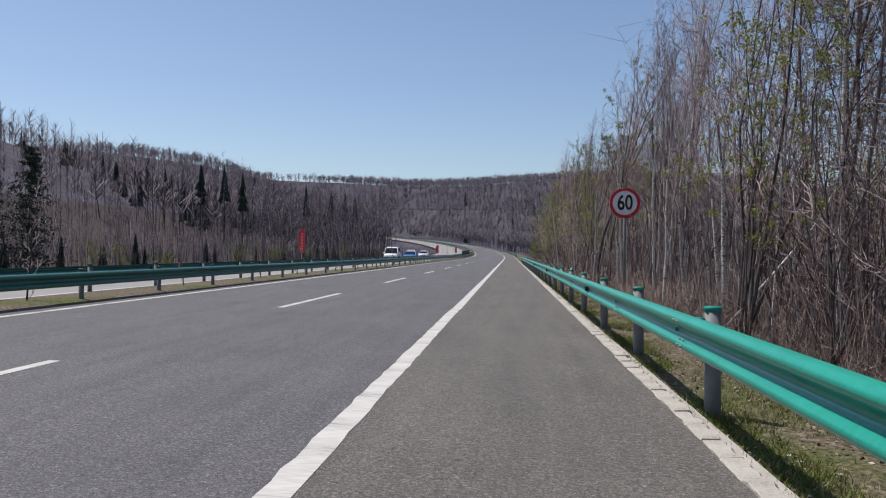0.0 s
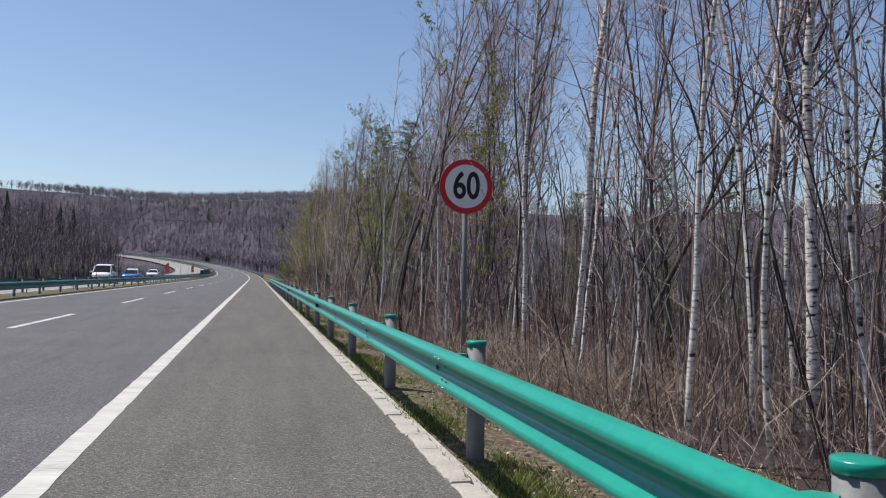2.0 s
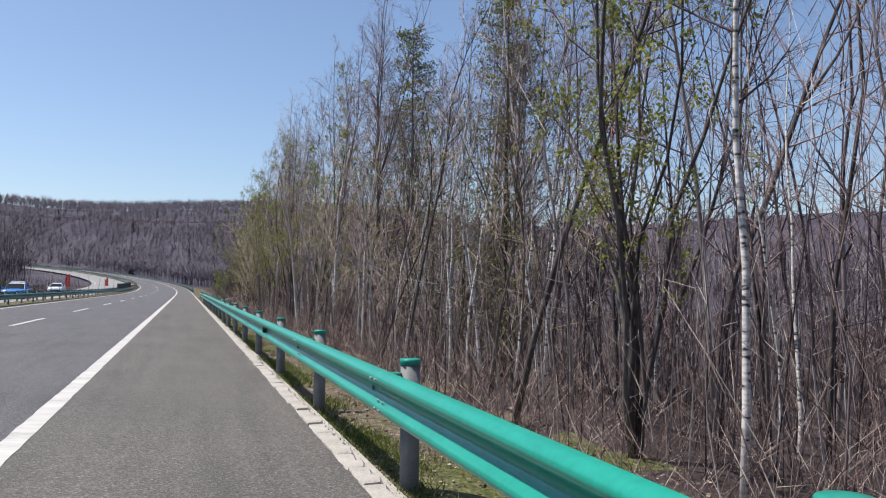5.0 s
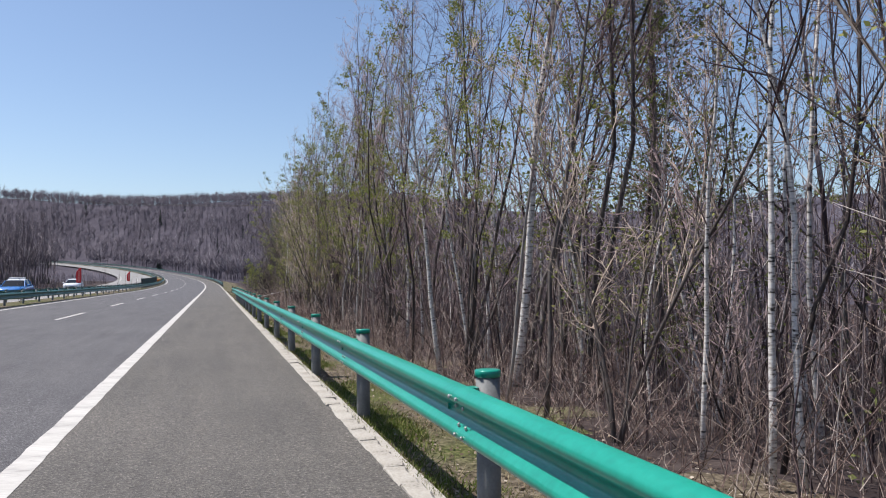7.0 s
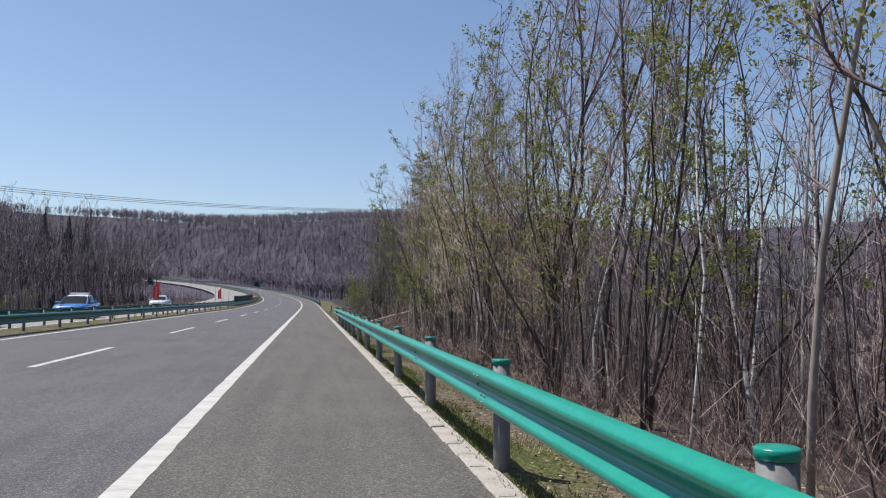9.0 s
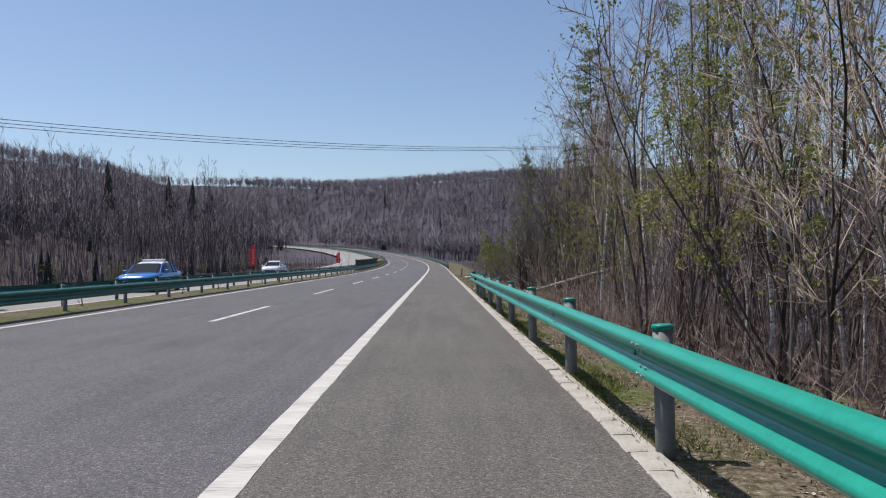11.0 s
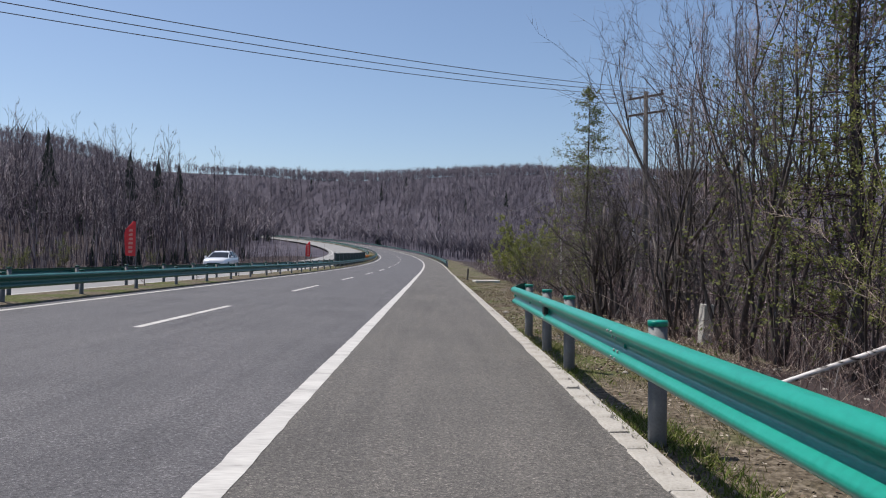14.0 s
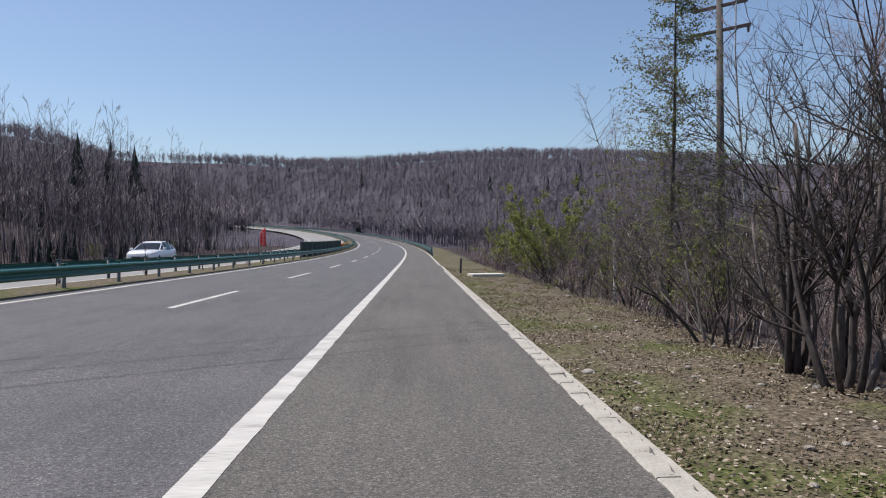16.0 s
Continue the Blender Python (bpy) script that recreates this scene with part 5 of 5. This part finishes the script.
ORANGE = noisy("orange_plastic", [(0.3, (0.62, 0.17, 0.03)), (0.7, (0.75, 0.24, 0.06))], scale=2, fine=30, rough=0.5, bump=0.05)
YELLOW = noisy("faded_yellow_paint", [(0.3, (0.32, 0.22, 0.06)), (0.7, (0.45, 0.33, 0.10))], scale=2, fine=30, rough=0.6, bump=0.05)


def screen_barrier(s0, s1):
    base = on_road(s0, -9.3)
    t = thing("screen_barrier", Matrix.Translation(base), "dark green screen boards standing on the median", "barrier")
    n = 11
    for i in range(n):
        s = s0 + (s1 - s0) * i / n
        p, q = on_road(s, -9.3, -0.1) - base, on_road(s + (s1 - s0) / n - 0.08, -9.3, -0.1) - base
        d = q - p
        m = Matrix.Translation(p) @ Euler((0, 0, math.atan2(-d.x, d.y))).to_matrix().to_4x4()
        part("board", Shape().box(-0.04, 0.04, 0, d.length, 0.15, 1.55, 0.01), NET, t, at=m)
        part("board_post", Shape().box(-0.05, 0.05, -0.05, 0.05, -0.2, 1.62, 0.01), GALV, t, at=m)


screen_barrier(174.5, 218.7)


def barrel(s, off, mat, label):
    p = on_road(s, off, -0.12)
    t = thing("crash_barrel", Matrix.Translation(p), label, "barrel", "crash barrels")
    part("body", Shape().lathe([(0.42, 0), (0.45, 0.1), (0.45, 0.45), (0.40, 0.5), (0.40, 0.62), (0.45, 0.67), (0.44, 1.0), (0.38, 1.05)], 18), mat, t, smooth=True)


barrel(219.4, -9.1, ORANGE, "orange plastic crash barrel at the end of the median")
barrel(222, -8.9, YELLOW, "faded yellow crash barrel at the end of the median")
barrel(224.6, -8.8, YELLOW, "faded yellow crash barrel at the end of the median")

# ---- small things by the right verge ----
SLAB = noisy("pale_concrete", [(0.3, (0.42, 0.40, 0.35)), (0.7, (0.62, 0.6, 0.54))], scale=2, fine=30, rough=0.9, bump=0.2)
g = float(terrain(np.array([4.34]), np.array([139.2]))[0])
tagged(part("concrete_slab", Shape().box(-0.75, 0.75, -0.6, 0.6, -0.1, 0.13, 0.02), SLAB, at=pose(4.34, 139.2, g, 0, 0, 8)), "flat pale concrete slab lying on the verge", "slab")


def marker_post(x, y, high, w, mat, label):
    g = float(terrain(np.array([x]), np.array([y]))[0])
    t = thing("marker_post", pose(x, y, g, 2, 3, 12), label, "marker post", "marker posts")
    part("shaft", Shape().box(-w, w, -w, w, -0.2, high, 0.012), mat, t)


marker_post(6.31, 106.0, 0.75, 0.10, SLAB, "short white concrete marker post among the trees")
marker_post(3.35, 142.6, 0.75, 0.05, WOOD_POLE, "short dark marker post beside the kerb")


def fallen(points, r, label, mat):
    a = Vector(points[0])
    tagged(part("fallen_trunk", Shape().tube([Vector(p) - a for p in points], r, 8), mat, smooth=True, at=Matrix.Translation(a)), label, "fallen trunk", "fallen trunks")


fallen([(3.78, 97.5, -0.2), (4.1, 97.65, 0.26), (5.5, 98.1, 0.6), (6.8, 98.5, 0.9), (7.6, 98.7, 1.05)], [0.026, 0.023, 0.028, 0.03, 0.032], "pale dead trunk leaning over the brushwood", BIRCH)
fallen([(4.9, 14.3, 0.05), (5.6, 14.2, 0.9), (6.3, 14.3, 1.7), (6.8, 14.6, 2.4)], [0.025, 0.022, 0.018, 0.012], "thin pale dead branch leaning among the trees", BIRCH)

# ---- litter and grass on the verge ----
GR = np.random.default_rng(51)
n = 76000
y = np.concatenate([GR.uniform(-4, 151, n - 34000), GR.uniform(101, 126, 34000)])
x = KERB_OUT + 0.02 + np.where(y > 101.5, 4.2, 2.6) * GR.random(n) ** 1.1
z = terrain(x, y) + GR.uniform(0.0, 0.02, n)
tagged(part("leaf_litter", flakes("leaf_litter", np.stack([x, y, z + 0.006], 1), GR.uniform(0.007, 0.019, n), GR, 0.85, 1.3), LITTER), "dry brown leaves scattered on the verge", "leaf litter", kind="stuff")


def blades(n, x0, x1, y0, y1, high, rng, clump=True, wide=1.0):
    y = rng.uniform(y0, y1, n)
    x = rng.uniform(x0, x1, n)
    if clump:
        keep = np.sin(x * 5.1 + 2 * np.sin(y * 0.9)) + np.sin(y * 2.3 + x) + rng.normal(size=n) * 0.9 > 0.55
        x, y = x[keep], y[keep]
    k = len(x)
    z = terrain(x, y) - 0.01
    h = rng.uniform(0.4, 1.0, k) * high
    tip = rng.normal(size=(k, 2)) * (h * 0.6)[:, None]
    a = rng.uniform(0, 2 * np.pi, k)
    w = rng.uniform(0.003, 0.007, k) * wide
    dx, dy = np.cos(a) * w, np.sin(a) * w
    v = np.stack([np.stack([x - dx, y - dy, z], 1), np.stack([x + dx, y + dy, z], 1), np.stack([x + tip[:, 0], y + tip[:, 1], z + h], 1)], 1).reshape(-1, 3)
    return fast_mesh("grass", v, np.arange(3 * k).reshape(-1, 3))


me = blades(120000, KERB_OUT, 4.4, -4, 107, 0.10, GR)
tagged(part("grass", me, GRASS), "thin patchy grass along the foot of the guardrail", "grass", kind="stuff")
me = blades(70000, KERB_OUT, KERB_OUT + 0.6, -4, 104, 0.075, GR)
tagged(part("grass", me, MOSS), "fresh yellow-green grass behind the kerb stones", "grass", kind="stuff")
me = blades(70000, KERB_OUT + 0.3, 4.0, -2, 40, 0.06, GR)
tagged(part("grass", me, MOSS), "thin fresh grass coming up through the dry verge", "grass", kind="stuff")
me = blades(80000, KERB_OUT, 6.2, 103, 151, 0.07, GR)
tagged(part("grass", me, GRASS), "short patchy grass on the open verge", "grass", kind="stuff")

STONE = noisy("field_stone", [(0.3, (0.22, 0.20, 0.175)), (0.7, (0.46, 0.43, 0.38))], scale=6, fine=40, rough=0.9, bump=0.4, per_object=0.3)
pebble = []
for k in range(4):
    sh = Shape()
    rings, w = 5, 8
    pts = [(GR.uniform(0.75, 1.2) * math.sin(math.pi * (i + 0.5) / rings) * math.cos(2 * math.pi * j / w), GR.uniform(0.75, 1.2) * 0.8 * math.sin(math.pi * (i + 0.5) / rings) * math.sin(2 * math.pi * j / w), 0.5 * math.cos(math.pi * (i + 0.5) / rings)) for i in range(rings) for j in range(w)]
    sh.add(pts, [(i * w + j, i * w + (j + 1) % w, i * w + w + (j + 1) % w, i * w + w + j) for i in range(rings - 1) for j in range(w)] + [tuple(range(w))[::-1], tuple(range((rings - 1) * w, rings * w))])
    pebble.append(sh.mesh("stone", True))
for k in range(90):
    y = GR.uniform(99, 118) if k % 2 else GR.uniform(96, 146)
    x = KERB_OUT + 0.25 + 3.2 * GR.random()
    s = GR.uniform(0.03, 0.07) if k > 5 else GR.uniform(0.07, 0.11)
    ob = part("stone", pebble[GR.integers(4)], STONE, at=pose(x, y, float(terrain(np.array([x]), np.array([y]))[0]) + 0.1 * s, 0, 0, GR.uniform(0, 360)) @ Matrix.Scale(s, 4))
    tagged(ob, "small pale field stone lying on the verge", "stone", "verge stones")

# ---- young trees planted along the median ----
MR = np.random.default_rng(61)
SAPLING = [tree_kit(grow(MR, h, 0.022, 16, 0.12, 0.2, 0.4, 3, 1, 0.03, 0.04, 0.004), "median_sapling", BARK, "thin bare sapling planted on the median") for h in (2.3, 1.8, 2.7)]
for k in range(22):
    y = 8 + 7.9 * k + MR.uniform(-1.5, 1.5)
    plant(SAPLING[MR.integers(3)], -9.2 + MR.normal() * 0.15, y, MR.uniform(0, 360), MR.uniform(0.8, 1.1), group="median saplings")
me = blades(150000, KERB_OUT - 0.01, 3.25, -4, 107, 0.085, GR, wide=1.5)
tagged(part("grass", me, MOSS), "fresh green grass between the kerb and the guardrail posts", "grass", kind="stuff")
me = blades(66000, -10.1, -8.1, -5, 154, 0.15, MR)
tagged(part("grass", me, GRASS), "thin dry grass along the median", "grass", kind="stuff")

# ---- cars on the oncoming carriageway ----
GLASS, gn, gl, gb = material("tinted_car_glass", 0.05, 0.0, 0.25)
gb.inputs["Base Color"].default_value = (0.012, 0.014, 0.016, 1)
RUBBER = noisy("tyre_rubber", [(0.3, (0.012, 0.012, 0.012)), (0.7, (0.03, 0.03, 0.03))], scale=6, fine=60, rough=0.85, bump=0.2)
RIM = noisy("alloy_rim", [(0.3, (0.45, 0.45, 0.46)), (0.7, (0.6, 0.6, 0.6))], scale=6, fine=60, rough=0.3, metal=0.8, bump=0.0)
TRIM = noisy("black_trim", [(0.3, (0.012, 0.012, 0.013)), (0.7, (0.025, 0.025, 0.026))], scale=6, fine=60, rough=0.5, bump=0.0)
LAMP, ln, ll, lb_ = material("headlamp_glass", 0.1, 0.0, 0.8)
lb_.inputs["Base Color"].default_value = (0.6, 0.62, 0.65, 1)


def paint(name, colour):
    m = noisy(name, [(0.3, tuple(c * 0.94 for c in colour)), (0.7, colour)], scale=1.5, fine=40, rough=0.25, bump=0.0, spec=0.5)
    m.node_tree.nodes["Principled BSDF"].inputs["Coat Weight"].default_value = 0.6
    return m


def loft(rings):
    """Rings of equally many points, closed round and capped."""
    sh, k = Shape(), len(rings[0])
    faces = [(i * k + j, i * k + (j + 1) % k, i * k + k + (j + 1) % k, i * k + k + j) for i in range(len(rings) - 1) for j in range(k)]
    faces += [tuple(range(k))[::-1], tuple(range((len(rings) - 1) * k, len(rings) * k))]
    return sh.add([p for r in rings for p in r], faces)


def car(name, x, y, turn, mat, body, cabin, wheels, label, roof_mat=None):
    """body: stations y, sill, waist, half width; cabin: stations y, waist, roof, half widths."""
    t = thing(name, Matrix.Translation(on_road(y, x)) @ pose(0, 0, -0.02, 0, 0, turn), label, "car", "oncoming cars")
    rings = []
    for yy, z0, z1, w in body:
        m = (z0 + z1) / 2
        rings.append([(-w * 0.9, yy, z0), (w * 0.9, yy, z0), (w * 0.99, yy, z0 + 0.12), (w, yy, m), (w * 0.97, yy, z1 - 0.06), (w * 0.9, yy, z1), (w * 0.4, yy, z1 + 0.03), (-w * 0.4, yy, z1 + 0.03), (-w * 0.9, yy, z1), (-w * 0.97, yy, z1 - 0.06), (-w, yy, m), (-w * 0.99, yy, z0 + 0.12)])
    b = part("body", loft(rings), mat, t, smooth=True)
    rings, top = [], []
    for yy, z0, z1, w0, w1 in cabin:
        rings.append([(-w0, yy, z0), (w0, yy, z0), (w1, yy, z1 - 0.03), (w1 * 0.8, yy, z1), (-w1 * 0.8, yy, z1), (-w1, yy, z1 - 0.03)])
    part("window_band", loft(rings), GLASS, t, "dark tinted glass all round the cabin")
    for yy, z0, z1, w0, w1 in cabin[1:-1]:
        top.append([(-w1 - 0.015, yy, z1 - 0.05), (w1 + 0.015, yy, z1 - 0.05), (w1 * 0.8, yy, z1 + 0.02), (0, yy, z1 + 0.035), (-w1 * 0.8, yy, z1 + 0.02)])
    part("roof", loft(top), roof_mat or mat, t)
    for i in (0, 1, len(cabin) // 2, len(cabin) - 2):
        yy, z0, z1, w0, w1 = cabin[i]
        y2, _, z2, _, w2 = cabin[min(i + 1, len(cabin) - 1)] if i in (0,) else (cabin[i][0] - 0.06, 0, z1, 0, w1)
        for s in (-1, 1):
            part("pillar", Shape().tube([(s * (w0 + 0.005), yy, z0), (s * (w2 + 0.005), y2, z2 - 0.02)], 0.032, 6), mat, t)
    r = wheels[0]
    for yy in wheels[1:]:
        for s in (-1, 1):
            w = body[3][3] - 0.02
            m = Matrix.Translation((s * (w - 0.10), yy, r + 0.02)) @ pose(0, 0, 0, 0, 90 * s, 0)
            ty = part("wheel", Shape().lathe([(r * 0.62, -0.1), (r, -0.1), (r, 0.1), (r * 0.95, 0.115), (r * 0.66, 0.115)], 22), RUBBER, t, "black tyre", True, m)
            part("rim", Shape().lathe([(r * 0.66, 0.05), (r * 0.66, 0.11), (r * 0.5, 0.10), (r * 0.15, 0.115)], 14), RIM, ty)
    f = body[1]
    for s in (-1, 1):
        part("headlight", Shape().box(s * f[3] * 0.72 - 0.16, s * f[3] * 0.72 + 0.16, f[0] - 0.16, f[0] + 0.07, f[2] - 0.20, f[2] - 0.06, 0.03), LAMP, t, "clear headlight")
        part("mirror", Shape().box(s * (body[3][3] + 0.09) - 0.09, s * (body[3][3] + 0.09) + 0.09, cabin[0][0] - 0.42, cabin[0][0] - 0.26, cabin[0][1] + 0.02, cabin[0][1] + 0.17, 0.03), mat, t)
    g = body[0]
    part("grille", Shape().box(-0.5, 0.5, g[0] - 0.10, g[0] + 0.02, g[1] + 0.06, g[1] + 0.24, 0.02), TRIM, t, "black grille")
    part("sill", Shape().box(-f[3] * 0.97, f[3] * 0.97, body[-1][0] + 0.1, g[0] - 0.12, f[1] - 0.06, f[1] + 0.05, 0.02), TRIM, t)
    return t


SUV_BODY = [(2.28, 0.38, 0.72, 0.70), (2.14, 0.28, 0.86, 0.84), (1.7, 0.25, 0.96, 0.91), (1.0, 0.25, 1.02, 0.92), (0, 0.25, 1.03, 0.92), (-1.2, 0.25, 1.05, 0.92), (-1.9, 0.28, 1.06, 0.90), (-2.22, 0.36, 1.0, 0.82), (-2.3, 0.46, 0.8, 0.74)]
SUV_CABIN = [(1.15, 0.98, 1.01, 0.80, 0.78), (0.25, 1.02, 1.42, 0.86, 0.64), (-0.1, 1.03, 1.52, 0.86, 0.66), (-0.9, 1.04, 1.52, 0.86, 0.65), (-1.6, 1.05, 1.38, 0.84, 0.62), (-2.15, 1.04, 1.10, 0.78, 0.70)]
SEDAN_BODY = [(2.3, 0.36, 0.62, 0.70), (2.15, 0.25, 0.74, 0.83), (1.7, 0.22, 0.83, 0.89), (0.9, 0.22, 0.90, 0.90), (0, 0.22, 0.92, 0.90), (-1.2, 0.22, 0.93, 0.90), (-1.9, 0.25, 0.93, 0.88), (-2.25, 0.34, 0.88, 0.80), (-2.35, 0.44, 0.74, 0.72)]
SEDAN_CABIN = [(1.0, 0.88, 0.92, 0.78, 0.76), (0.3, 0.90, 1.33, 0.84, 0.65), (-0.1, 0.91, 1.41, 0.84, 0.66), (-0.8, 0.92, 1.41, 0.84, 0.65), (-1.3, 0.93, 1.30, 0.83, 0.63), (-1.85, 0.92, 0.97, 0.76, 0.70)]
VAN_BODY = [(2.1, 0.38, 0.75, 0.70), (2.0, 0.28, 0.90, 0.80), (1.6, 0.25, 1.05, 0.84), (0.9, 0.25, 1.10, 0.85), (0, 0.25, 1.10, 0.85), (-1.2, 0.25, 1.10, 0.85), (-1.9, 0.28, 1.10, 0.84), (-2.1, 0.34, 1.1, 0.80), (-2.15, 0.44, 0.9, 0.76)]
VAN_CABIN = [(1.65, 1.03, 1.08, 0.78, 0.76), (1.0, 1.08, 1.68, 0.82, 0.70), (0.5, 1.09, 1.80, 0.83, 0.72), (-1.0, 1.09, 1.81, 0.83, 0.72), (-1.9, 1.09, 1.75, 0.82, 0.70), (-2.1, 1.08, 1.2, 0.78, 0.72)]
SILVER, BLUE, VANWHITE = paint("silver_white_car_paint", (0.72, 0.73, 0.75)), paint("blue_car_paint", (0.03, 0.17, 0.48)), paint("white_car_paint", (0.8, 0.8, 0.79))
car("car", -15.4, 153, 180, SILVER, SUV_BODY, SUV_CABIN, (0.34, 1.42, -1.38), "silver-white car with dark windows on the oncoming lane")
cop = car("car", -12.7, 111, 180, BLUE, SEDAN_BODY, SEDAN_CABIN, (0.32, 1.42, -1.38), "bright blue saloon car with a roof light bar", VANWHITE)
part("light_bar", Shape().box(-0.55, 0.55, -0.55, -0.3, 1.45, 1.56, 0.03), LAMP, cop, "pale roof light bar")
car("van", -12.7, 94, 180, VANWHITE, VAN_BODY, VAN_CABIN, (0.31, 1.35, -1.35), "small white van on the oncoming lane")
